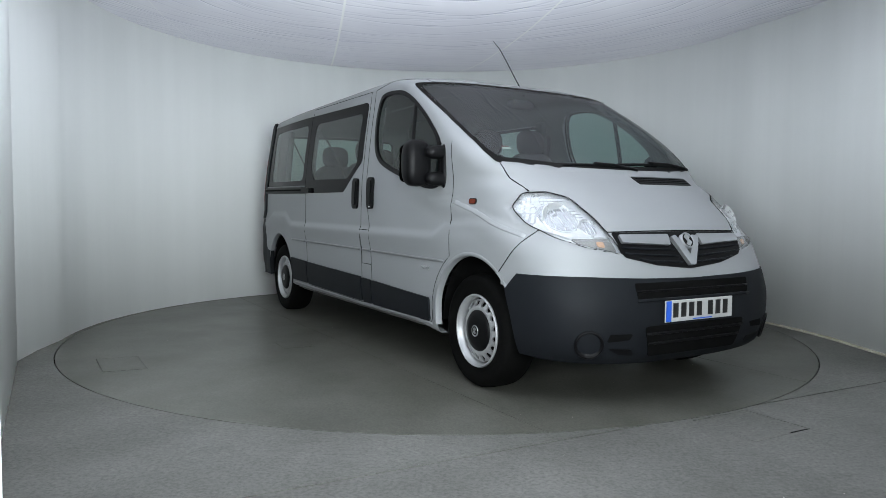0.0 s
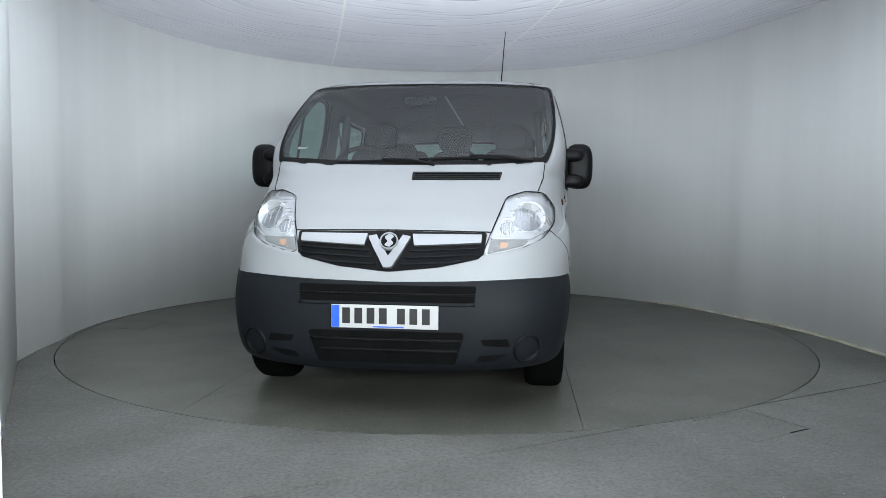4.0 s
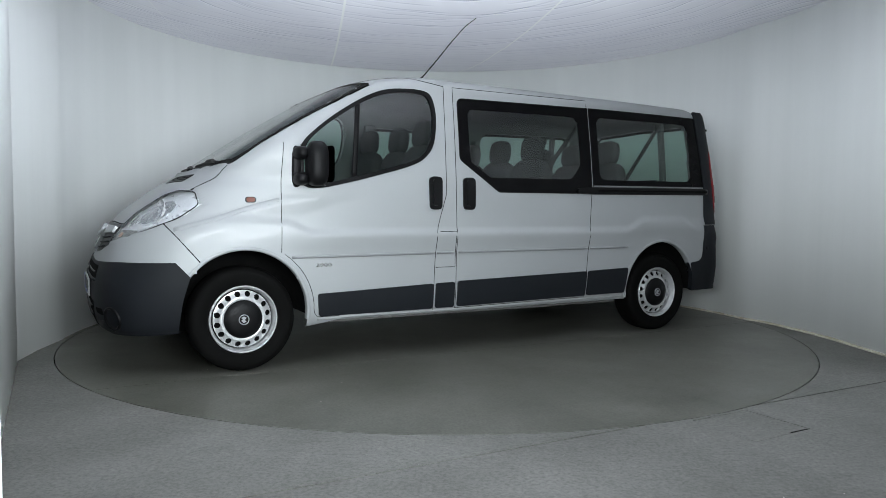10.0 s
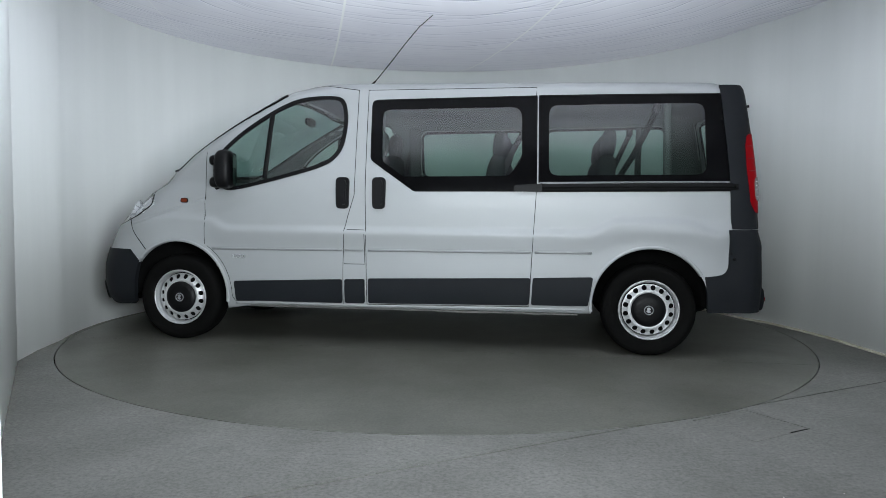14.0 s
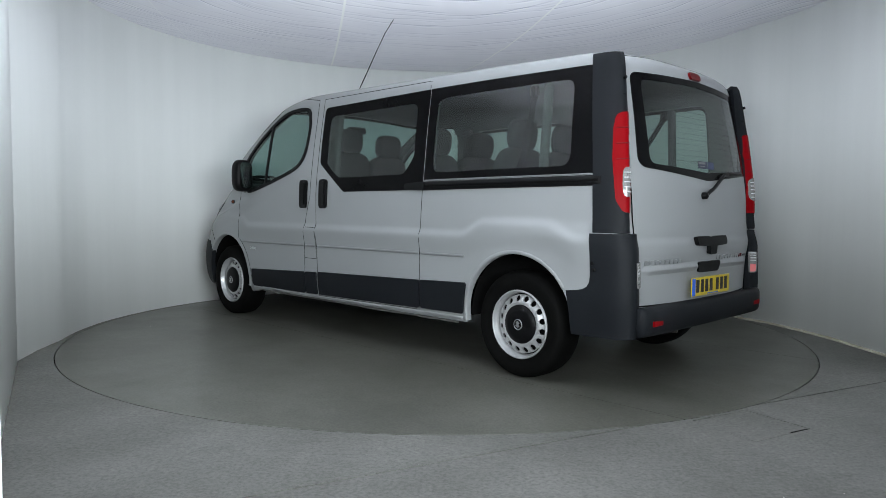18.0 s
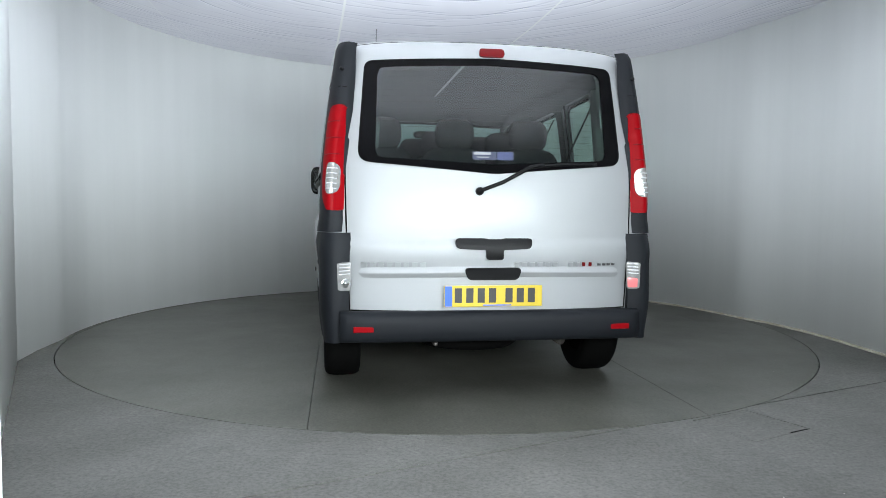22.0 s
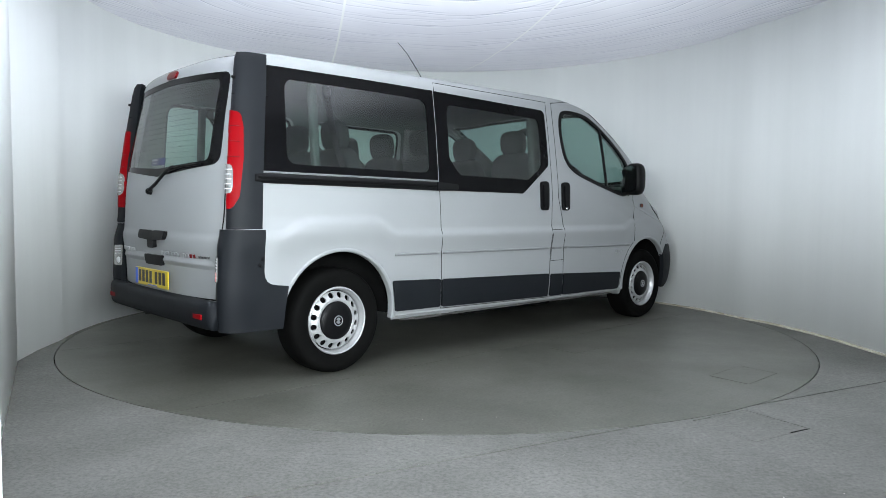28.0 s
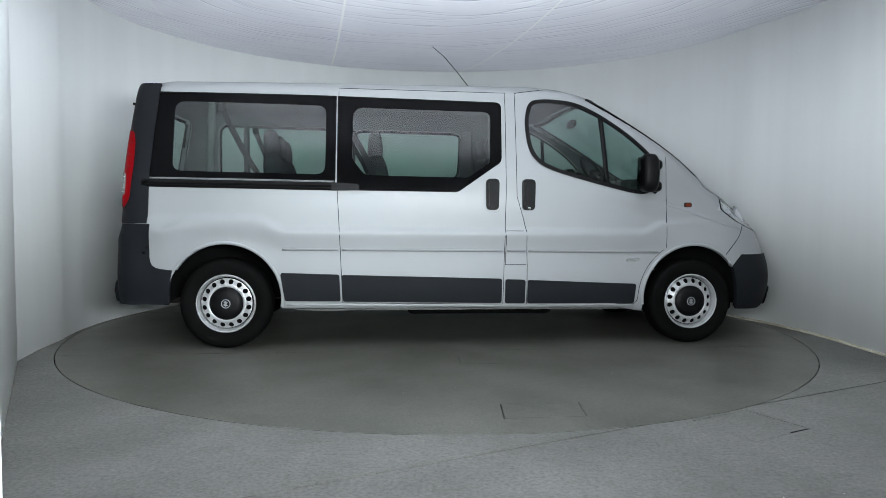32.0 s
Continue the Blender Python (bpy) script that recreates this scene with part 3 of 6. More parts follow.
def lift_edge(x, z):
    """The lower edge of the sides, and the roof's slight fall towards the tail."""
    z = max(z, float(np.interp(x, SILL_X, SILL_Z)) + 0.02 * (z - 0.2))
    return z + step01(1.78, 1.93, z) * (0.012 * step01(-1.2, 0.6, x) - 0.012 * step01(-0.6, -2.3, x))


N_FRONT, N_SIDE, N_REAR = 38, 180, 18


def shell(inset=0.0, k=6):
    """The body's skin as rings of places, nose to tail on the left, then back on the right."""
    rings = []
    for z, w, xn, dep, p, xt in smooth_table(SLICES, k):
        w, xn, xt = w - inset, xn - inset, xt + inset
        w = max(w, 0.01)
        xs, rd = xn - dep, min(0.16, w)
        left = []
        for i in range(N_FRONT):
            a = math.pi / 2 * i / N_FRONT
            c, s_ = math.cos(a) ** (2 / p), math.sin(a) ** (2 / p)
            left.append((xs + dep * c, w * s_))
        xr = xt + 0.25
        for i in range(N_SIDE):
            left.append((xs + (xr - xs) * i / (N_SIDE - 1), w))
        for i in range(1, N_REAR + 1):
            a = math.pi / 2 * i / N_REAR
            c, s_ = math.cos(a) ** (2 / 2.7), math.sin(a) ** (2 / 2.7)
            left.append((xr - (xr - xt) * s_, w * c if c > 1e-9 else 0.0))
        ring = [(x - tail_push(x, z), flank(x, y, z), lift_edge(x, z)) for x, y in left]
        ring += [(x, -y, zz) for x, y, zz in ring[-2:0:-1]]
        rings.append(ring)
    return rings


def shell_mesh(rings):
    n = len(rings[0])
    verts = [v for r in rings for v in r]
    faces = []
    for j in range(len(rings) - 1):
        for i in range(n):
            a, b = j * n + i, j * n + (i + 1) % n
            faces.append((a, b, b + n, a + n))
    top = (len(rings) - 1) * n
    faces.append(tuple(range(top, top + n)))
    return verts, faces


SKIN_V, SKIN_F = shell_mesh(shell())
SKIN = BVHTree.FromPolygons(SKIN_V, SKIN_F)


def cast(origin, way):
    p, n, _, _ = SKIN.ray_cast(Vector(origin), Vector(way))
    if p is None:
        return None, None
    return p, (n if n.dot(Vector(way)) < 0 else -n)


def soft_normal(get, a, b, h=0.012, wide=1.0):
    """The skin's smooth normal near (a, b) of a view."""
    c = [get(a + da, b + db)[0] for da, db in ((h * wide, 0), (-h * wide, 0), (0, h), (0, -h))]
    if any(v is None for v in c):
        return get(a, b)[1]
    n = (c[0] - c[1]).cross(c[2] - c[3])
    ref = get(a, b)[1]
    if n.length < 1e-9 or ref is None:
        return ref
    n.normalize()
    n = n if n.dot(ref) > 0 else -n
    return n if n.dot(ref) > 0.5 else ref


def view(kind, side=1, cx=0.0, cy=0.0):
    """How an outline is laid on the skin: 'side' takes (x, z), 'front' and 'rear' (y, z), 'top' (x, y), 'round' (degrees, z) about an upright axis."""
    if kind == "side":
        return lambda a, b: cast((a, 3.0 * side, b), (0, -side, 0))
    if kind == "front":
        return lambda a, b: cast((4.0, a, b), (-1, 0, 0))
    if kind == "rear":
        return lambda a, b: cast((-4.0, a, b), (1, 0, 0))
    if kind == "top":
        return lambda a, b: cast((a, b, 4.0), (0, 0, -1))

    def turn(a, b):
        d = Vector((math.cos(radians(a)), math.sin(radians(a)), 0))
        return cast(Vector((cx, cy, b)) + d * 3.5, -d)

    return turn


def on_skin(get, off, wide=1.0):
    def at(a, b):
        p, n = get(a, b)
        if p is None:
            return None, Vector((0, 0, 1))
        n = soft_normal(get, a, b, 0.012, wide)
        return p + n * off, n
    return at


def panel(name, outline, get, material, parent, off=0.004, thick=0.02, step=0.04, holes=(), label="", stretch=None):
    """A sheet laid on the skin. stretch: metres for one unit of the first coordinate (for 'round' views)."""
    if stretch:
        to = lambda p: (p[0] * stretch, p[1])
        at0 = on_skin(get, off, 1 / abs(stretch))
        v, f = plate_mesh([to(p) for p in outline], [[to(p) for p in h] for h in holes], step, lambda a, b: at0(a / stretch, b), thick)
    else:
        v, f = plate_mesh(outline, holes, step, on_skin(get, off), thick)
    return mesh_object(name, v, f, material, parent, smooth=True, label=label)


def strip(name, path, get, width, material, parent, off=0.003, height=0.006, step=0.04, label=""):
    """A narrow band along a path on the skin: a seam, a rib or a moulding, rounded on top."""
    pts = resampled(path, step, closed=False)
    rows = []
    for i, (a, b) in enumerate(pts):
        p, n = get(a, b)
        if p is None:
            continue
        rows.append((p, soft_normal(get, a, b)))
    verts, faces = [], []
    for i, (p, n) in enumerate(rows):
        d = rows[min(i + 1, len(rows) - 1)][0] - rows[max(i - 1, 0)][0]
        s = d.cross(n)
        s = s.normalized() if s.length > 1e-9 else Vector((0, 0, 1))
        h = width / 2
        for q, u in ((-1.0, off - height), (-1.0, off - height * 0.35), (-0.6, off), (0.6, off), (1.0, off - height * 0.35), (1.0, off - height)):
            verts.append(p + s * (q * h) + n * u)
    for i in range(len(rows) - 1):
        for k in range(5):
            a = i * 6 + k
            faces.append((a, a + 1, a + 7, a + 6))
    if rows:
        faces += [tuple(range(6))[::-1], tuple(range((len(rows) - 1) * 6, len(rows) * 6))]
    return mesh_object(name, verts, faces, material, parent, smooth=True, label=label)


K = 1.0115  # the side's lengths
def sx(*pts):
    return [(x * K, z) for x, z in pts]


# outlines on the side (x, z)
def eased(pts, times=3):
    """A closed outline with every corner eased into a smooth curve."""
    for k in range(times):
        out = []
        for (ax, az), (bx, bz) in zip(pts, pts[1:] + pts[:1]):
            out += [(ax * 0.78 + bx * 0.22, az * 0.78 + bz * 0.22), (ax * 0.22 + bx * 0.78, az * 0.22 + bz * 0.78)]
        pts = out
    return pts


DOOR_GLASS = eased(sx((1.405, 1.415), (1.20, 1.597), (0.963, 1.752), (0.78, 1.832), (0.56, 1.848), (0.437, 1.828), (0.405, 1.66), (0.44, 1.44), (0.56, 1.325), (1.0, 1.205), (1.30, 1.135), (1.40, 1.18)))
DOOR_CLEAR = eased(sx((1.365, 1.42), (1.19, 1.575), (0.955, 1.727), (0.775, 1.803), (0.57, 1.822), (0.463, 1.805), (0.433, 1.66), (0.468, 1.455), (0.57, 1.352), (1.0, 1.235), (1.28, 1.165), (1.36, 1.20)))
SLIDE_BLACK = rounded(sx((0.238, 1.812), (-0.9425, 1.829), (-0.949, 1.150), (-0.083, 1.145), (0.238, 1.372)), [.05, .006, .006, .05, .06])
SLIDE_CLEAR = rounded(sx((0.158, 1.738), (-0.835, 1.750), (-0.842, 1.375), (-0.75, 1.260), (-0.010, 1.252), (0.150, 1.362)), [.06, .08, .08, .06, .06, .06])
QUARTER_BLACK = rounded(sx((-0.951, 1.830), (-2.185, 1.836), (-2.255, 1.222), (-0.958, 1.208)), [.006, .01, .01, .006])
QUARTER_CLEAR = rounded(sx((-1.022, 1.758), (-2.070, 1.770), (-2.085, 1.275), (-1.030, 1.262)), 0.07)
# outlines in front and behind (y, z)
SCREEN_SIDE = [(0.787, 1.290), (0.815, 1.355), (0.838, 1.450), (0.850, 1.545), (0.852, 1.68), (0.843, 1.80), (0.834, 1.862)]


def screen_outline(low, top, cut):
    right = [(y - cut, z) for y, z in SCREEN_SIDE]
    right[0] = (SCREEN_SIDE[0][0] - cut * 1.2, SCREEN_SIDE[0][1] + low)
    right[1] = (SCREEN_SIDE[1][0] - cut * 1.1, SCREEN_SIDE[1][1] + low * 0.6)
    right[-1] = (SCREEN_SIDE[-1][0] - cut, SCREEN_SIDE[-1][1] - top)
    half = [(0.0, 1.262 + low), (0.45, 1.266 + low)] + right + [(0.42, 1.884 - top), (0.0, 1.890 - top)]
    rad = [.1, .2, .03, .1, .2, .2, .3, .3, .03, .4, .4]
    pts = half + [(-y, z) for y, z in reversed(half[1:-1])]
    return rounded(pts, rad + rad[-2:0:-1])


SCREEN_OUT, SCREEN_IN = screen_outline(0.0, 0.0, 0.0), screen_outline(0.032, 0.016, 0.018)
GATE_OUT = rounded([(0.672, 1.800), (0.0, 1.823), (-0.672, 1.800), (-0.712, 1.268), (0.0, 1.208), (0.712, 1.268)], [.05, .5, .05, .07, .4, .07])
GATE_IN = rounded([(0.606, 1.765), (0.0, 1.785), (-0.606, 1.765), (-0.620, 1.290), (0.0, 1.258), (0.620, 1.290)], [.05, .5, .05, .05, .4, .05])

LAMP_OUT = rounded([(0.535, 1.010), (0.568, 1.092), (0.665, 1.124), (0.768, 1.118), (0.828, 1.040), (0.822, 0.955), (0.755, 0.880), (0.655, 0.838), (0.555, 0.815), (0.457, 0.798), (0.493, 0.900)], [.2, .05, .08, .06, .07, .08, .1, .2, .2, .012, .2])
LAMP_HOLE = [(0.665 + (y - 0.665) * 0.975, 0.96 + (z - 0.96) * 0.975) for y, z in LAMP_OUT]


def grown(poly, d):
    """The outline moved outwards by d."""
    pts = [Vector(q) for q in resampled(poly, 0.02)]
    area = sum(pts[i - 1].x * pts[i].y - pts[i].x * pts[i - 1].y for i in range(len(pts)))
    out = []
    for i, q in enumerate(pts):
        t = pts[(i + 1) % len(pts)] - pts[i - 1]
        n = Vector((t.y, -t.x)).normalized() * (d if area > 0 else -d)
        out.append(tuple(q + n))
    return out


CUT_DOOR, CUT_SLIDE, CUT_QUARTER = grown(DOOR_CLEAR, 0.014), grown(SLIDE_CLEAR, 0.025), grown(QUARTER_CLEAR, 0.025)
CUT_SCREEN, CUT_GATE = grown(SCREEN_OUT, -0.008), grown(GATE_IN, 0.025)


def cutters(v):
    """The windows as (places allowed, two coordinates, outline)."""
    x, y, z = v[:, 0], v[:, 1], v[:, 2]
    side = np.abs(y) > 0.6
    rows = [(side & (x < 1.6) & (z < 1.875), x, z, o) for o in (CUT_DOOR, CUT_SLIDE, CUT_QUARTER)]
    rows.append(((x > 0.75) & (z > 1.25) & ~(side & inside(DOOR_GLASS, x, z)), y, z, CUT_SCREEN))
    rows.append(((x < -2.25), y, z, CUT_GATE))
    rows.append(((x > 1.8) & (z < 1.2), np.abs(y), z, LAMP_HOLE))
    return rows


def holes_mask(c):
    """Which places of the shell fall in a window."""
    cut = np.zeros(len(c), bool)
    for ok, a, b, o in cutters(c):
        cut |= ok & inside(o, a, b)
    return cut


def snap_windows(v, reach=0.015):
    """Draws places near a window's edge onto that edge, so that the cut runs clean."""
    v = v.copy()
    for k, (ok, a, b, o) in enumerate(cutters(v)):
        p0 = np.array(o)
        p1 = np.roll(p0, -1, axis=0)
        idx = np.where(ok & (a > p0[:, 0].min() - 0.05) & (a < p0[:, 0].max() + 0.05) & (b > p0[:, 1].min() - 0.05) & (b < p0[:, 1].max() + 0.05))[0]
        if not len(idx):
            continue
        q = np.stack([a[idx], b[idx]], 1)
        d = p1 - p0
        t = np.clip(((q[:, None] - p0[None]) * d[None]).sum(2) / np.maximum((d**2).sum(1), 1e-12)[None], 0, 1)
        near = p0[None] + t[..., None] * d[None]
        dist = np.hypot(*np.moveaxis(q[:, None] - near, 2, 0))
        best = dist.argmin(1)
        hit = dist[np.arange(len(idx)), best] < reach
        to = near[np.arange(len(idx)), best][hit]
        rows = idx[hit]
        if k < 3:
            v[rows, 0], v[rows, 2] = to[:, 0], to[:, 1]
        elif k < 5:
            v[rows, 1], v[rows, 2] = to[:, 0], to[:, 1]
        else:
            v[rows, 1], v[rows, 2] = np.sign(v[rows, 1]) * to[:, 0], to[:, 1]
    return v


ARCH_Z, ARCH_R = 0.365, 0.398


def arch_cut(cx, cy, cz):
    m = np.zeros(cx.shape, bool)
    for c in (AXLE, -AXLE):
        m |= (np.hypot(cx - c, cz - ARCH_Z) < ARCH_R) & (np.abs(cy) > 0.5)
        m |= (np.abs(cx - c) < ARCH_R) & (cz < ARCH_Z) & (np.abs(cy) > 0.5)
    return m


def snap_arches(verts):
    """Draws the places next to a wheel arch onto its edge."""
    out = []
    for x, y, z in verts:
        if abs(y) > 0.5 and z < 0.85:
            for c in (AXLE, -AXLE):
                dx, dz = x - c, z - ARCH_Z
                if z >= ARCH_Z - 0.02:
                    r = math.hypot(dx, dz)
                    if abs(r - ARCH_R) < 0.014:
                        x, z = c + dx * ARCH_R / r, ARCH_Z + dz * ARCH_R / r
                elif abs(abs(dx) - ARCH_R) < 0.014:
                    x = c + math.copysign(ARCH_R, dx)
        out.append((x, y, z))
    return out


# which painted panel a place of the shell belongs to
DOOR_AREA = sx((1.49, 1.46), (1.505, 0.73), (1.30, 0.25), (0.432, 0.25), (0.437, 0.60), (0.42, 0.875), (0.348, 1.136), (0.337, 1.95), (0.9, 1.98))
SLIDE_AREA = sx((0.266, 1.872), (0.262, 0.25), (-0.905, 0.25), (-0.924, 0.745), (-0.945, 1.148), (-0.935, 1.872))


def pieces_of(pick):
    """The faces in connected sets, the largest first."""
    root = {}

    def find(a):
        while root.setdefault(a, a) != a:
            a = root[a]
        return a

    for f in pick:
        r = find(int(f[0]))
        for v in f[1:]:
            root[find(int(v))] = r
    sets = collections.defaultdict(list)
    for f in pick:
        sets[find(int(f[0]))].append(f)
    return [np.array(v) for v in sorted(sets.values(), key=len, reverse=True)]


def body_parts():
    verts, faces = SKIN_V, SKIN_F[:-1]
    vs = snap_windows(np.array(snap_arches(verts)))
    q = np.array(faces)
    c = vs[q].mean(axis=1)
    cx, cy, cz = c[:, 0], c[:, 1], c[:, 2]
    gone = holes_mask(c) | arch_cut(cx, cy, cz)
    side = np.abs(cy) > 0.55
    area = np.full(len(q), "side_panel", dtype=object)
    area[(cz > 1.868) & (cx < 1.2)] = "roof"
    area[(cz < 0.33) & (np.abs(cy) > 0.5) & (cx < 1.3) & (cx > -1.4)] = "sill_panel"
    area[(cx > 1.45)] = "front_wing"
    gone |= ((cx > 2.12) & (cz < 0.62)) | ((cx < -2.05) & (cz < 0.45)) | ((cx < -2.14) & (cx > -2.42) & (cz < 0.57) & (np.abs(cy) > 0.82)) | ((cx < -2.31) & (cx > -2.46) & (cz < 0.875) & (np.abs(cy) > 0.785))
    hood = (cx > 1.75) & (cz > 0.9) & (cz < 1.29) & (np.abs(cy) < np.interp(cz, [0.9, 1.12, 1.29], [0.50, 0.745, 0.80]))
    area[hood] = "bonnet"
    area[(cx > 1.9) & (cz < 0.90) & ~hood] = "nose_panel"
    area[side & (area == "side_panel") & (cx > -0.3) & (cz < 1.868)] = "door_pillar"
    area[side & inside(DOOR_AREA, cx, cz)] = "front_door"
    area[side & inside(SLIDE_AREA, cx, cz)] = "sliding_door"
    area[(cx < -2.28) & (np.abs(cy) < np.interp(cz, [0.4, 1.0, 1.9], [0.76, 0.775, 0.745]))] = "tailgate"
    me = bpy.data.meshes.new("n")
    me.from_pydata([tuple(v) for v in vs], [], [tuple(f) for f in SKIN_F])
    me.update()
    normals = [v.normal.copy() for v in me.vertices]
    bpy.data.meshes.remove(me)
    made = {}
    for name in ("roof", "bonnet", "nose_panel", "front_wing", "front_door", "sliding_door", "door_pillar", "sill_panel", "side_panel", "tailgate"):
        for s in ((1, -1) if name in ("front_wing", "front_door", "sliding_door", "door_pillar", "sill_panel", "side_panel") else (0,)):
            sel = (area == name) & ~gone
            if s:
                sel &= (cy * s > 0)
            pick = q[sel]
            sets = pieces_of(pick) if name in ("door_pillar", "sill_panel") else [pick]
            for small in sets[1:]:
                used = np.unique(small)
                back = {int(v): i for i, v in enumerate(used)}
                ob = mesh_object(name, [vs[v] for v in used], [tuple(back[int(v)] for v in f) for f in small], PAINT, van, smooth=True)
                ob.data.normals_split_custom_set_from_vertices([normals[int(v)] for v in used])
            pick = sets[0]
            used = np.unique(pick)
            back = {int(v): i for i, v in enumerate(used)}
            fs = [tuple(back[int(v)] for v in f) for f in pick]
            ob = mesh_object(name, [vs[v] for v in used], fs, PAINT, van, smooth=True)
            ob.data.normals_split_custom_set_from_vertices([normals[int(v)] for v in used])
            made[name, s] = ob
    # the ridge that closes the roof
    top = SKIN_F[-1]
    mesh_object("roof_ridge", [SKIN_V[i] for i in top], [tuple(range(len(top)))], PAINT, made["roof", 0], smooth=True)
    return made


BODY = body_parts()


def lining():
    """The cabin's inner skin, with the same windows."""
    verts, faces = shell_mesh(shell(0.045, 4))
    vs = np.array(verts)
    vs[:, 1] *= 1.045
    vs = snap_windows(vs)
    vs[:, 1] /= 1.045
    q = np.array(faces[:-1])
    c = vs[q].mean(axis=1)
    cx, cy, cz = c[:, 0], c[:, 1], c[:, 2]
    gone = holes_mask(c * np.array([1, 1.045, 1])) | (cz < 0.60) | ((cz < 1.25) & (cx > 1.62)) | (cx > 1.95)
    gone |= (np.hypot(np.abs(cx) - AXLE, cz - ARCH_Z) < 0.42)
    pick = q[~gone]
    used = np.unique(pick)
    back = {int(v): i for i, v in enumerate(used)}
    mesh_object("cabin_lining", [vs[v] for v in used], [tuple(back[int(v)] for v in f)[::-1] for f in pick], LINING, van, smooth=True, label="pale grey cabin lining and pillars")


lining()

# glazing
for s in (1, -1):
    get = view("side", s)
    door, slide, flankp = BODY["front_door", s], BODY["sliding_door", s], BODY["side_panel", s]
    panel("window_seal", DOOR_GLASS, get, BLACK, door, 0.007, 0.02, 0.035, [DOOR_CLEAR], "black rubber window seal")
    panel("window_pane", DOOR_CLEAR, get, WINDOW, door, -0.002, 0, 0.05)
    strip("window_divider", sx((0.985, 1.715), (1.030, 1.235)), get, 0.034, BLACK, door, 0.006, 0.012)
    panel("window_border", SLIDE_BLACK, get, GLOSS_BLACK, slide, 0.004, 0.012, 0.04, [SLIDE_CLEAR], "black glass border")
    panel("window_pane", SLIDE_CLEAR, get, WINDOW, slide, 0.002, 0, 0.06)
    panel("window_border", QUARTER_BLACK, get, GLOSS_BLACK, flankp, 0.004, 0.012, 0.04, [QUARTER_CLEAR], "black glass border")
    panel("window_pane", QUARTER_CLEAR, get, WINDOW, flankp, 0.002, 0, 0.06)
panel("windscreen_border", SCREEN_OUT, view("front"), SEAL_BLACK, van, 0.0045, 0.018, 0.02, [SCREEN_IN], "black windscreen surround")
panel("windscreen", SCREEN_IN, view("front"), SCREEN, van, 0.004, 0, 0.05, label="clear raked windscreen")
panel("rear_window_border", GATE_OUT, view("rear"), GLOSS_BLACK, BODY["tailgate", 0], 0.004, 0.012, 0.04, [GATE_IN], "black glass border")
panel("rear_window", GATE_IN, view("rear"), WINDOW, BODY["tailgate", 0], 0.002, 0, 0.06, label="heated rear window glass")

# front bumper, laid round an upright axis
FRONT = view("round", 1, 1.75, 0.0)
FS = 0.0145  # metres a degree, about
bumper_top = [(-66, 0.692), (-45, 0.690), (-25, 0.676), (0, 0.668), (25, 0.676), (45, 0.690), (66, 0.692)]
bumper_out = bumper_top + [(70.8, 0.605), (68.4, 0.47), (67.0, 0.35), (66, 0.268), (45, 0.252), (20, 0.226), (0, 0.222), (-20, 0.226), (-45, 0.252), (-66, 0.268), (-67.0, 0.35), (-68.4, 0.47), (-70.8, 0.605)]
front_bumper = panel("front_bumper", bumper_out, FRONT, PLASTIC, van, 0.007, 0.04, 0.03, label="dark grey textured plastic front bumper", stretch=FS)

FLANK = view("side", 1)


def over_flank(p, b):
    """Keeps a plastic corner piece just outside the painted side where the two overlap."""
    if p.x > -2.39:
        q = FLANK(p.x, b)[0]
        if q is not None and q.y + 0.001 > p.y:
            p.y = q.y + 0.001
    return p


def guard_face(s):
    """The plastic corner's own outer shape, squarer than the body behind it: (degrees, z) about an upright axis."""
    def at(a, b):
        d = Vector((math.cos(radians(a)), math.sin(radians(a)), 0))
        o = Vector((-2.05, 0.5, 0))
        wide = 0.283 + 0.022 * step01(0.33, 0.55, b) + 0.004 * step01(0.72, 0.79, b) - 0.007 * step01(0.82, 0.90, b)
        deep = 0.320 + 0.006 * step01(0.33, 0.42, b) - 0.014 * step01(0.50, 0.85, b) - 0.026 * step01(0.78, 0.90, b)
        lo, hi = 0.05, 0.9
        for k in range(26):
            mid = (lo + hi) / 2
            p = o + d * mid
            fx, fy = max(0.0, -2.2 - p.x) / deep, max(0.0, p.y - 0.6) / wide
            lo, hi = (mid, hi) if fx**5 + fy**5 < 1 else (lo, mid)
        p = o + d * lo
        fx, fy = max(0.0, -2.2 - p.x) / deep, max(0.0, p.y - 0.6) / wide
        n = Vector((-(fx**4) / deep, fy**4 / wide * s, 0)).normalized()
        p = over_flank(o + d * lo * (1 - 0.09 * step01(143.0, 149.5, a)), b)
        return Vector((p.x, p.y * s, b)), n
    return lambda a, b: at(abs(a), b)


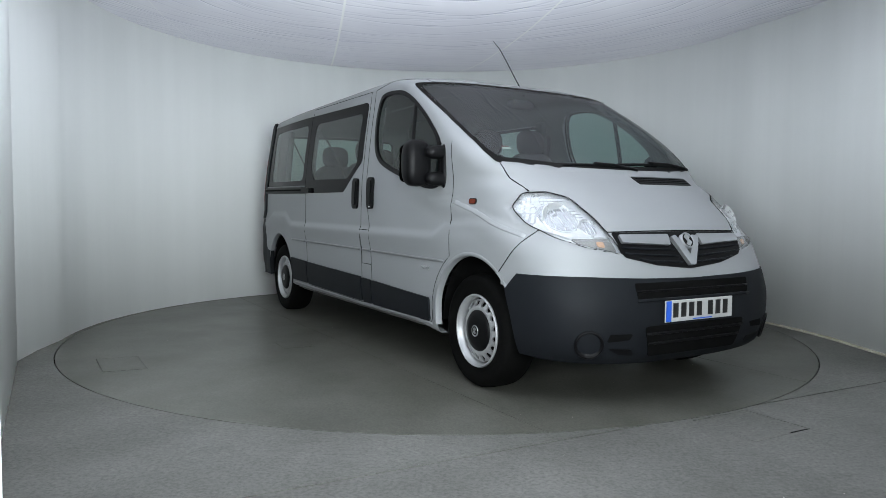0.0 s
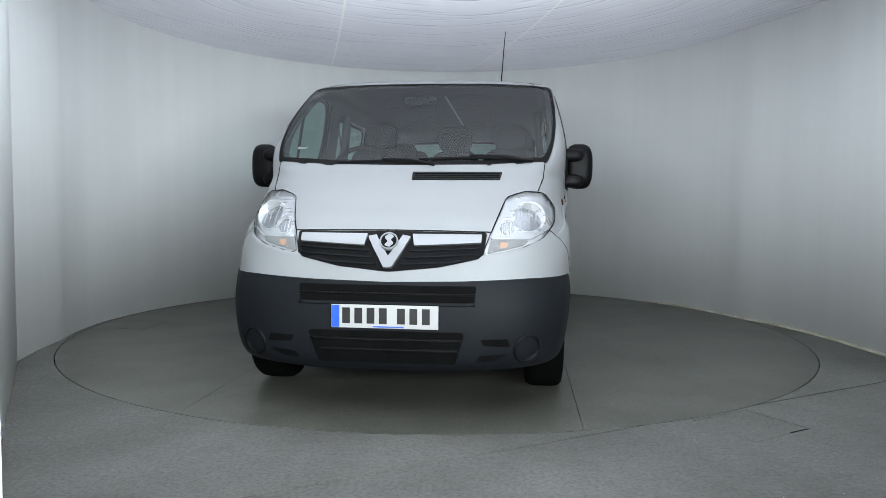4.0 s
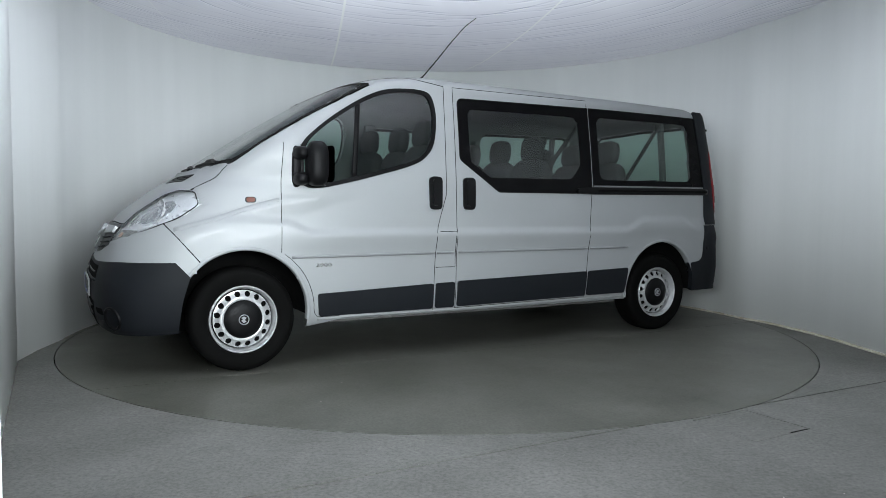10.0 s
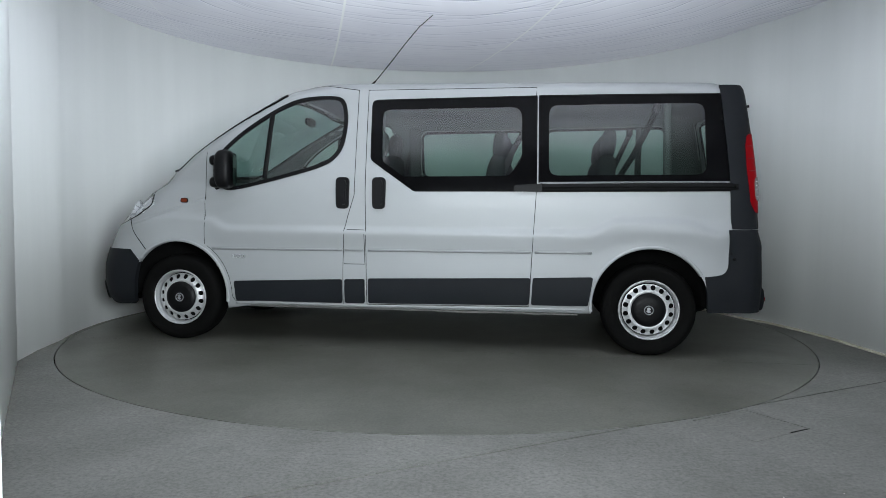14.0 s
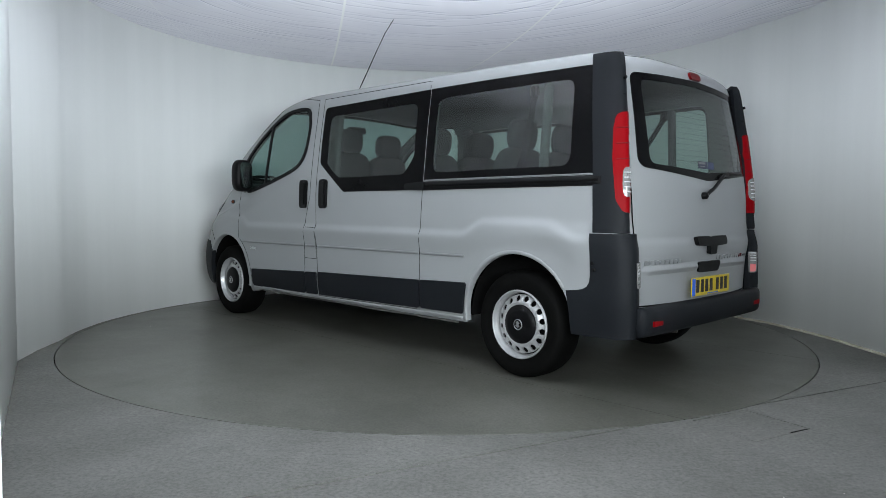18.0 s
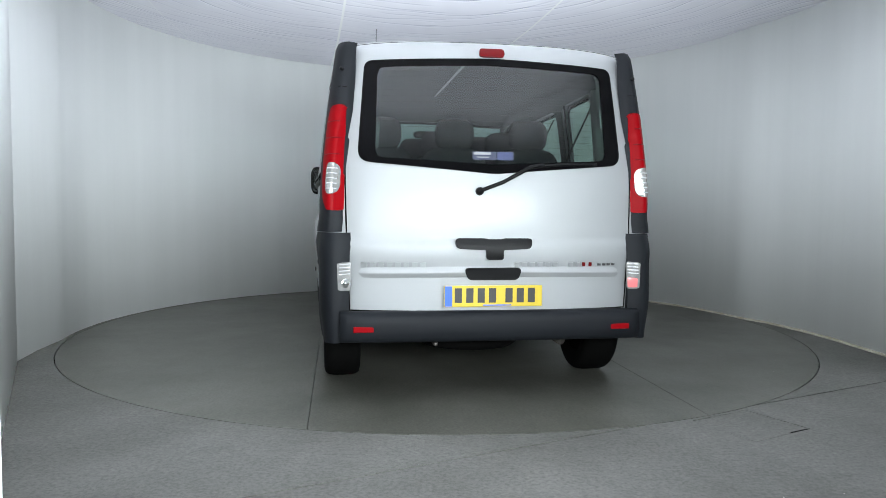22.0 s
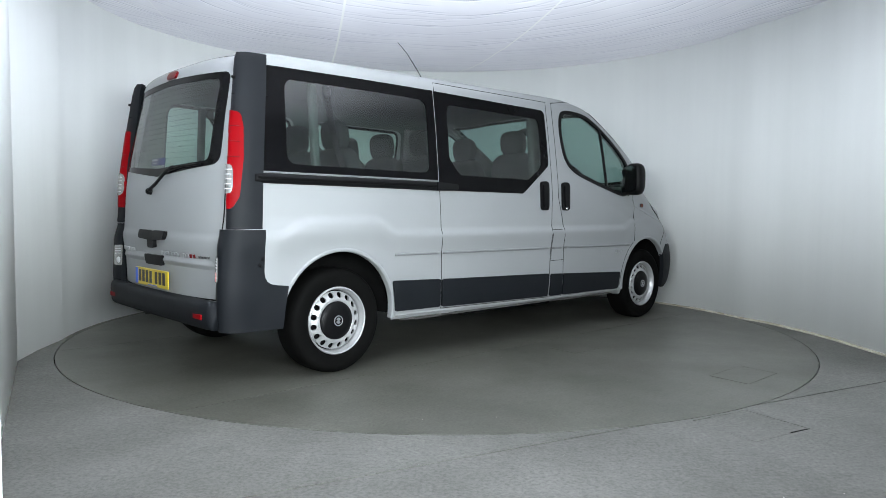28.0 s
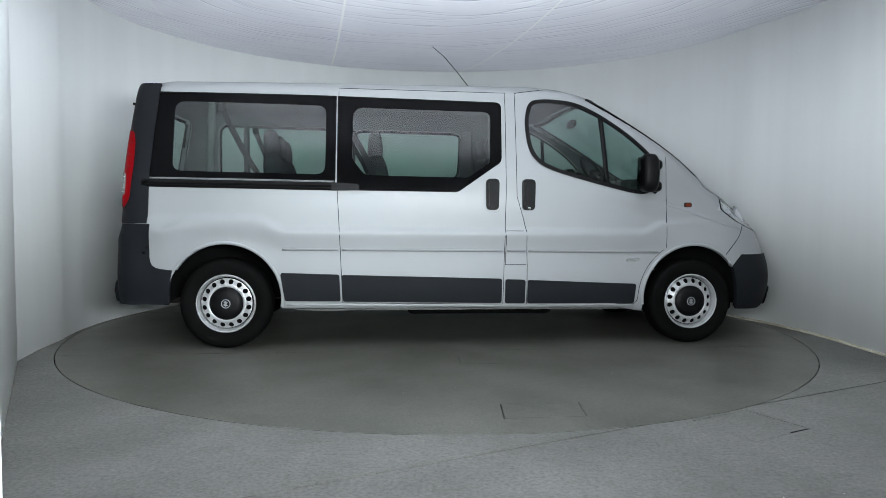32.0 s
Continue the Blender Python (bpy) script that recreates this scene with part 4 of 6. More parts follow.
def pillar_face(s):
    """The rear pillar's outer shape, which stands out behind the tailgate's edge: (degrees, z) about an upright axis."""
    rows = np.array(SLICES)

    def at(a, b):
        d = Vector((math.cos(radians(a)), math.sin(radians(a)), 0))
        o = Vector((-2.05, 0.5, 0))
        wide = float(np.interp(b, rows[:, 0], rows[:, 1])) * 0.953 + 0.004 - 0.55 + 0.012 * (1 - step01(0.90, 1.0, b))
        deep = -float(np.interp(b, rows[:, 0], rows[:, 5])) - 2.198
        lo, hi = 0.05, 0.9
        for k in range(26):
            mid = (lo + hi) / 2
            p = o + d * mid
            fx, fy = max(0.0, -2.2 - p.x) / deep, max(0.0, p.y - 0.55) / wide
            lo, hi = (mid, hi) if fx**3.6 + fy**3.6 < 1 else (lo, mid)
        p = o + d * lo
        fx, fy = max(0.0, -2.2 - p.x) / deep, max(0.0, p.y - 0.55) / wide
        n = Vector((-(fx**2.6) / deep, fy**2.6 / wide * s, 0.12)).normalized()
        p = over_flank(o + d * lo * (1 - 0.16 * step01(139.0, 144.6, a)), b)
        return Vector((p.x, p.y * s, b)), n
    return lambda a, b: at(abs(a), b)


# rear corners and pillars
for s in (1, -1):
    get = view("round", 1, -2.05, 0.5 * s)
    def ang(x, y, z):
        a = math.degrees(math.atan2(y - 0.5, x + 2.05))
        return a if s > 0 else -a
    corner = [(ang(-2.262, .905, 0), 0.897), (ang(-2.266, .905, 0), 0.665), (ang(-2.261, .905, 0), 0.630), (ang(-2.247, .905, 0), 0.604), (ang(-2.222, .905, 0), 0.588), (ang(-2.185, .91, 0), 0.580), (ang(-2.115, .92, 0), 0.572), (ang(-2.14, .92, 0), 0.44), (ang(-2.15, .92, 0), 0.325), (ang(-2.40, .85, 0), 0.325), (ang(-2.48, .75, 0), 0.335), (ang(-2.48, .757, 0), 0.60), (ang(-2.48, .757, 0), 0.899)]
    panel("rear_corner_guard", corner, guard_face(s), PLASTIC, van, 0.004, 0.04, 0.025, label="dark grey plastic corner guard", stretch=0.0075 * s)
    pillar = [(ang(-2.215, .86, 0), 1.893), (ang(-2.262, .90, 0), 1.30), (ang(-2.275, .905, 0), 0.903), (144.4 * s, 0.903), (144.4 * s, 1.30), (143.8 * s, 1.70), (142.5 * s, 1.893)]
    panel("rear_pillar", pillar, pillar_face(s), PLASTIC, van, 0.003, 0.03, 0.025, label="dark grey plastic rear pillar cover", stretch=0.0075 * s)
    st = 0.0075
    lamp = rounded([(131.0 * st, 1.47), (133 * st, 1.550), (142.0 * st, 1.562), (143.2 * st, 1.012), (136.5 * st, 1.016), (132.3 * st, 1.08), (130.4 * st, 1.30)], [.05, .04, .015, .012, .03, .1, .2])
    lamp = [(a / st * s, b) for a, b in lamp]
    panel("tail_lamp", lamp, pillar_face(s), RED, van, 0.006, 0.03, 0.012, label="tall red tail lamp", stretch=0.0075 * s)

# rear bumper beam
def rear_bumper():
    prof = [(0.0, 0.497), (0.030, 0.496), (0.050, 0.488), (0.062, 0.470), (0.066, 0.440), (0.065, 0.400), (0.058, 0.362), (0.046, 0.344), (0.03, 0.337), (0.0, 0.34)]
    path = [(0.800 - 1.600 * i / 40) for i in range(41)]
    verts, faces = [], []
    for y in path:
        x = -2.494 - 0.010 * (1 - (y / 0.8) ** 2)
        ease = 1.0 - 0.35 * step01(0.70, 0.80, abs(y))
        for d, z in prof:
            verts.append((x - d * ease, y, z))
    n = len(prof)
    for i in range(40):
        for k in range(n - 1):
            a = i * n + k
            faces.append((a, a + n, a + n + 1, a + 1))
    faces += [tuple(range(n)), tuple(range(40 * n, 41 * n))[::-1]]
    return mesh_object("rear_bumper", verts, faces, PLASTIC, van, smooth=True, label="dark grey plastic rear bumper with a step")


rear_bumper()


# wheels
def build_wheel(name, x, s):
    w = new(name)
    w.parent = van
    w.matrix_basis = pose(x, 0.89 * s, R_TYRE, 0, 0, 0 if s > 0 else 180)
    tyre = [(0.205, -0.185), (0.215, -0.20), (0.28, -0.212), (0.308, -0.205), (0.322, -0.185), (0.3275, -0.15), (0.328, -0.105), (0.3275, -0.06), (0.322, -0.025), (0.308, -0.006), (0.285, 0.0), (0.26, -0.002), (0.235, -0.008), (0.215, -0.014), (0.203, -0.022)]
    v, f = lathe(tyre, 64)
    mesh_object("tyre", v, f, RUBBER, w, True, "black rubber tyre")
    v, f = lathe([(0.206, -0.03), (0.212, -0.012), (0.208, -0.003), (0.202, -0.003), (0.199, -0.010), (0.197, -0.026), (0.192, -0.030), (0.190, -0.044), (0.187, -0.066)], 64)
    rim = mesh_object("rim", v, f, STEEL, w, True, "silver pressed-steel rim")
    # the pressed disc with its ring of slots
    def slot(k):
        a = 2 * math.pi * (k + 0.5) / 16
        c, r = (0.158 * math.cos(a), 0.158 * math.sin(a)), 0.0185
        return [(c[0] + r * math.cos(q * math.pi / 5), c[1] + r * math.sin(q * math.pi / 5)) for q in range(10)]
    ring = [(0.1805 * math.cos(2 * math.pi * q / 64), 0.1805 * math.sin(2 * math.pi * q / 64)) for q in range(64)]
    core = [(0.10 * math.cos(2 * math.pi * q / 32), 0.10 * math.sin(2 * math.pi * q / 32)) for q in range(32)]
    def at(a, b):
        r = math.hypot(a, b)
        return Vector((a, -0.046 + 0.026 * math.exp(-((r - 0.130) / 0.026) ** 2), b)), Vector((0, 1, 0))
    v, f = plate_mesh(ring, [core] + [slot(k) for k in range(16)], 0.014, at, 0.012)
    mesh_object("wheel_disc", v, f, STEEL, w, True, "silver steel wheel disc with sixteen holes")
    # flat dark disc: the shade behind the holes, put in its colour
    v, f = lathe([(0.20, -0.075), (0.0, -0.075)], 32)
    mesh_object("dark_backing", v, f, GAP, w, True)
    v, f = lathe([(0.121, -0.036), (0.119, -0.022), (0.112, -0.014), (0.08, -0.006), (0.04, -0.002), (0.0, -0.001)], 48)
    mesh_object("hub_cap", v, f, BLACK, w, True, "round black plastic hub cap")
    v, f = lathe([(0.0330, -0.004), (0.0330, 0.001), (0.0310, 0.003), (0.0275, 0.003), (0.0265, 0.000)], 28)
    mesh_object("emblem_ring", v, f, SATIN, w, True, "small round silver emblem ring")
    v, f = lathe([(0.0270, 0.0005), (0.0, 0.0005)], 24)
    mesh_object("emblem_field", v, f, BLACK, w, True)
    # a plain raised hook in the ring
    mark = rounded([(-0.016, 0.010), (0.002, 0.021), (0.018, 0.010), (0.005, 0.003), (0.019, -0.006), (0.003, -0.020), (-0.017, -0.012), (-0.003, -0.002)], 0.004)
    v, f = plate_mesh(mark, [], 0.012, lambda a, b: (Vector((a, 0.0028, b)), Vector((0, 1, 0))), 0.002)
    mesh_object("emblem_relief", v, f, SATIN, w, True)
    return w


for s in (1, -1):
    build_wheel("front_wheel", AXLE, s)
    build_wheel("rear_wheel", -AXLE, s)

# underside: floor pan and wheel housings
for pos, size in (((0.0, 0, 0.36), (2.62, 1.70, 0.06)), ((2.30, 0, 0.32), (0.26, 1.1, 0.06)), ((-2.32, 0, 0.42), (0.26, 1.5, 0.06)), ((0, 0, 0.42), (4.6, 1.10, 0.06))):
    bm = bmesh.new()
    box_bm(bm, pos, size, 0.01)
    part("floor_pan", bm, GAP, van, "dark underbody panel")
# dark shapes added under the floor, down to the axles, to block light
bm = bmesh.new()
box_bm(bm, (1.80, 0, 0.285), (0.95, 1.06, 0.16), 0.03)
part("nose_light_block", bm, GAP, van, "dark box added under the nose to block light")
bm = bmesh.new()
box_bm(bm, (0.15, -0.34, 0.275), (1.15, 0.56, 0.15), 0.04)
part("mid_light_block", bm, GAP, van, "dark box added under the floor to block light")
v, f = lathe([(0.0, -0.09), (0.27, -0.09), (0.31, -0.06), (0.31, 0.06), (0.27, 0.09), (0.0, 0.09)], 32)
mesh_object("tail_light_block", [(a - 2.02, c + 0.05, b + 0.33) for a, b, c in v], f, RUBBER, van, True, "black wheel-shaped lump added under the tail to block light")
for x in (AXLE, -AXLE):
    v, f = tube([(x, -0.72, R_TYRE), (x, 0.72, R_TYRE)], 0.045, 10)
    mesh_object("axle_light_block", v, f, GAP, van, True, "dark beam added between the wheels to block light")
for s in (1, -1):
    for x in (AXLE, -AXLE):
        verts, faces = [], []
        n = 25
        for k in range(n):
            a = radians(-4 + 188 * k / (n - 1))
            for y in (0.58, 0.862):
                verts.append((x + 0.403 * math.cos(a), y * s, ARCH_Z + 0.403 * math.sin(a)))
        for k in range(n - 1):
            faces.append((2 * k, 2 * k + 1, 2 * k + 3, 2 * k + 2))
        faces.append(tuple(2 * k for k in range(n)))
        mesh_object("wheel_housing", verts, faces, GAP, van, True, "black wheel housing")


# ---- details of the bodywork ----
def gap(path, get, parent, width=0.0046, name="panel_gap", lift=0.0015):
    return strip(name, path, get, width, GAP, parent, lift, 0.004 + lift)


def on_face(get, a, b, off=0.0):
    """A pose on the skin whose z axis points out and whose y axis points up."""
    p, n = get(a, b)
    n = soft_normal(get, a, b)
    up = Vector((0, 0, 1))
    xa = up.cross(n).normalized()
    ya = n.cross(xa)
    m = Matrix((xa, ya, n)).transposed().to_4x4()
    return Matrix.Translation(p + n * off) @ m


def disc_mesh(name, profile, m, material, parent, label="", steps=32):
    """A turned shape whose axis is the pose's z."""
    v, f = lathe(profile, steps)
    v = [m @ Vector((a, -c, b)) for a, b, c in v]
    return mesh_object(name, v, f, material, parent, True, label)


def blob(centre, radii, power, n=14):
    """A rounded lump: a ball whose sides are pressed flat."""
    verts, faces = [], []
    sg = lambda v, e: math.copysign(abs(v) ** e, v)
    e = 2 / power
    for j in range(n + 1):
        t = -math.pi / 2 + math.pi * j / n
        for i in range(2 * n):
            q = 2 * math.pi * i / (2 * n)
            verts.append((centre[0] + radii[0] * sg(math.cos(t), e) * sg(math.cos(q), e), centre[1] + radii[1] * sg(math.cos(t), e) * sg(math.sin(q), e), centre[2] + radii[2] * sg(math.sin(t), e)))
    for j in range(n):
        for i in range(2 * n):
            a, b = j * 2 * n + i, j * 2 * n + (i + 1) % (2 * n)
            faces.append((a, b, b + 2 * n, a + 2 * n))
    return verts, faces


def arch_lip(x0, owner, get, s):
    """The rolled edge of a wheel arch."""
    turns = [radians(a) for a in range(-8, 190, 4)]
    if x0 > 0:
        turns = [a for a in turns if x0 + 0.4 * math.cos(a) < 2.10 or ARCH_Z + 0.4 * math.sin(a) > 0.60]
    else:
        turns = [a for a in turns if x0 + 0.4 * math.cos(a) > -2.10 or ARCH_Z + 0.4 * math.sin(a) > 0.565]
    ys = []
    for a in turns:
        p = get(x0 + 0.425 * math.cos(a), max(0.325, ARCH_Z + 0.425 * math.sin(a)))[0]
        ys.append(abs(p.y) if p is not None else ys[-1])
    ys = [sum(ys[max(0, i - 3):i + 4]) / len(ys[max(0, i - 3):i + 4]) for i in range(len(ys))]
    verts, faces = [], []
    prof = ((0.393, -0.040), (0.393, -0.003), (0.396, 0.002), (0.406, 0.0035), (0.416, 0.0015), (0.420, -0.006))
    for a, y in zip(turns, ys):
        for r, d in prof:
            verts.append((x0 + r * math.cos(a), (y + d) * s, ARCH_Z + r * math.sin(a)))
    n = len(prof)
    for i in range(len(turns) - 1):
        for k in range(n - 1):
            q = i * n + k
            faces.append((q, q + 1, q + n + 1, q + n))
    return mesh_object("arch_lip", verts, faces, PAINT, owner, True)


for s in (1, -1):
    get = view("side", s)
    door, slide, flankp, wing = BODY["front_door", s], BODY["sliding_door", s], BODY["side_panel", s], BODY["front_wing", s]
    post = BODY["door_pillar", s]
    # gaps round the doors
    gap(sx((1.485, 1.43), (1.500, 1.20), (1.505, 0.74)), get, door)
    arch_path = [(AXLE + 0.440 * math.cos(a), ARCH_Z + 0.440 * math.sin(a)) for a in [radians(124 + (195 - 124) * k / 14) for k in range(15)]]
    gap(arch_path[:12] + sx((1.29, 0.345), (1.27, 0.318), (0.44, 0.312), (0.437, 0.60), (0.425, 0.86), (0.40, 0.96), (0.352, 1.12), (0.345, 1.50), (0.338, 1.885)), get, door)
    gap(sx((0.338, 1.885), (0.60, 1.925), (0.80, 1.915), (0.98, 1.86)), get, door, 0.006)
    gap(sx((0.266, 1.884), (0.272, 1.14), (0.266, 0.86), (0.262, 0.318), (-0.905, 0.335), (-0.924, 0.745), (-0.945, 1.148), (-0.935, 1.888), (0.266, 1.884)), get, slide)
    gap(sx((0.402, 0.866), (0.276, 0.866), (0.274, 0.615), (0.428, 0.615)), get, post, 0.005, "flap_gap")
    # bumper seam and wing edge
    gap([(2.200, 0.922), (2.10, 0.80), (2.010, 0.692)], get, wing, 0.007)
    strip("wing_crease", [(2.150, 0.886), (2.039, 0.919), (1.903, 0.957), (1.723, 1.018), (1.530, 1.073)], get, 0.030, PAINT, wing, 0.0015, 0.006)
    # rub strip, grey in place of its groove's shadow, and lower guards
    strip("rub_strip", sx((1.44, 0.709), (0.44, 0.716)), get, 0.017, SATIN_GREY, door, 0.006, 0.012, label="slim rub strip, the groove's shadow put in as grey")
    strip("rub_strip", sx((0.42, 0.716), (0.285, 0.717)), get, 0.017, SATIN_GREY, post, 0.006, 0.012)
    strip("rub_strip", sx((0.25, 0.717), (-0.912, 0.722)), get, 0.017, SATIN_GREY, slide, 0.006, 0.012)
    strip("rub_strip", sx((-0.94, 0.722), (-1.33, 0.724)), get, 0.017, SATIN_GREY, flankp, 0.006, 0.012)
    guards = ((door, ((1.272, 0.470), (0.443, 0.502), (0.443, 0.326), (1.262, 0.324))), (post, ((0.425, 0.503), (0.276, 0.508), (0.276, 0.328), (0.425, 0.327))), (slide, ((0.250, 0.512), (-0.914, 0.541), (-0.903, 0.347), (0.250, 0.330))), (flankp, ((-0.930, 0.543), (-1.345, 0.556), (-1.312, 0.352), (-0.920, 0.349))))
    for owner, pts in guards:
        panel("lower_guard", rounded(sx(*pts), 0.018), get, PLASTIC, owner, 0.012, 0.016, 0.04, label="dark grey lower door guard")
    # wheel arch lips
    for x0, owner in ((AXLE, wing), (-AXLE, flankp)):
        arch_lip(x0, owner, get, s)
    # sill
    strip("sill", sx((1.27, 0.302), (0.2, 0.306), (-1.30, 0.322)), get, 0.024, PAINT, flankp, 0.004, 0.02, label="silver sill edge")
    # the pinched flange under the sill, nicked and bent here and there
    for k in range(20):
        x = 1.18 - 0.125 * k
        deep = 0.013 + 0.005 * noise.noise(Vector((k * 1.7, s * 3.1, 0.4)))
        lean = 0.004 * noise.noise(Vector((k * 2.3, s, 5.1)))
        p = get(x, 0.36)[0]
        bm = bmesh.new()
        box_bm(bm, (x, p.y - (0.030 + lean) * s, 0.290 - deep / 2), (0.1245, 0.004, deep), 0.001, Matrix.Rotation(radians(2.5) * noise.noise(Vector((k * 3.9, s, 1.0))), 4, "Y"))
        part("sill_flange", bm, FLANGE, flankp, "dull silver sill flange" if k == 0 else "")
    # handles
    for x in (0.437, 0.170):
        owner = door if x > 0.3 else slide
        out = rounded(sx((x - 0.050, 1.246), (x + 0.050, 1.246), (x + 0.046, 1.018), (x - 0.046, 1.018)), 0.035)
        panel("door_handle", out, get, BLACK, owner, 0.016, 0.02, 0.02, label="black upright door handle")
        inn = rounded(sx((x - 0.030, 1.225), (x + 0.030, 1.225), (x + 0.027, 1.045), (x - 0.027, 1.045)), 0.024)
        panel("handle_grip", inn, get, BLACK, owner, 0.026, 0.012, 0.02)
    if s < 0:
        disc_mesh("door_lock", [(0.011, 0), (0.011, 0.004), (0.0, 0.005)], on_face(get, 0.44 * K, 1.035, 0.016), CHROME, door, "small chrome lock", 16)
    # sliding door rail and its carrier
    strip("door_rail", sx((-0.958, 1.176), (-2.285, 1.190)), get, 0.058, BLACK, flankp, 0.020, 0.03, label="black sliding door rail")
    strip("rail_groove", sx((-0.965, 1.176), (-2.27, 1.190)), get, 0.014, GAP, flankp, 0.0215, 0.004)
    strip("rail_trim", sx((-0.966, 1.213), (-2.24, 1.226)), get, 0.008, SATIN_GREY, flankp, 0.007, 0.006)
    panel("rail_carrier", rounded(sx((-0.79, 1.192), (-0.985, 1.205), (-0.985, 1.146), (-0.79, 1.150)), [.03, .01, .01, .012]), get, BLACK, slide, 0.030, 0.03, 0.025, label="black sliding door carrier")
    # side repeater
    panel("side_repeater", rounded([(1.735, 1.088), (1.670, 1.088), (1.670, 1.052), (1.735, 1.052)], 0.017), get, BLACK, wing, 0.005, 0.01, 0.012, label="dark amber side repeater lamp")
    panel("repeater_lens", rounded([(1.728, 1.083), (1.677, 1.083), (1.677, 1.057), (1.728, 1.057)], 0.012), get, ORANGE, wing, 0.009, 0.006, 0.012)
    # badge: small raised figures
    cu = bpy.data.curves.new("badge", "FONT")
    cu.body, cu.size, cu.extrude, cu.align_x, cu.align_y = "2900", 0.040, 0.002, "CENTER", "CENTER"
    tmp = new("badge", cu)
    me = bpy.data.meshes.new_from_object(tmp.evaluated_get(bpy.context.evaluated_depsgraph_get()))
    bpy.data.objects.remove(tmp)
    me.materials.clear()
    me.materials.append(CHROME)
    ob = tagged(new("badge", me), "small chrome figures")
    ob.parent, ob.matrix_basis = door, on_face(get, 1.235 * K, 0.655, 0.003) @ pose(0, 0, 0) @ Matrix.Diagonal((1.35, 0.75, 1, 1))
    # mirrors
    mir = tagged(new("door_mirror"), "black plastic door mirror")
    mir.parent = door
    my = 1.006 if s > 0 else 1.048
    v, f = blob((1.318, my * s, 1.300), (0.066, 0.086, 0.142), 3.2)
    mesh_object("mirror_housing", v, f, BLACK, mir, True)
    for z in (1.366, 1.206):
        v, f = blob((1.405, 0.945 * s, z), (0.042, 0.085, 0.042), 2.8)
        mesh_object("mirror_arm", v, f, BLACK, mir, True)
    v, f = blob((1.420, 0.898 * s, 1.282), (0.034, 0.034, 0.140), 3.0)
    mesh_object("mirror_foot", v, f, BLACK, mir, True)
    v, f = plate_mesh(rounded([(-0.065, 0.115), (0.065, 0.115), (0.065, -0.115), (-0.065, -0.115)], 0.04), [], 0.05, lambda a, b: (Vector((1.240 - 0.22 * a, (my + 0.002 + a) * s, 1.300 + b)), Vector((-0.976, -0.215 * s, 0))), 0)
    mesh_object("mirror_glass", v, f, MIRROR, mir, False, "mirror glass")

# bonnet edges, nose seams
FR = view("front")
for s in (1, -1):
    gap([(0.775 * s, 1.285), (0.765 * s, 1.20), (0.735 * s, 1.128)], FR, BODY["bonnet", 0], 0.007)
    gap([(y * s, z) for y, z in LAMP_OUT] + [(LAMP_OUT[0][0] * s, LAMP_OUT[0][1])], FR, BODY["front_wing", s], 0.0045, "lamp_gap", 0.0022)
    gap([(0.560 * s, 1.07), (0.500 * s, 0.915)], FR, BODY["bonnet", 0], 0.006)
gap([(-0.50, 0.912), (-0.25, 0.916), (0, 0.918), (0.25, 0.916), (0.50, 0.912)], FR, BODY["bonnet", 0], 0.009)

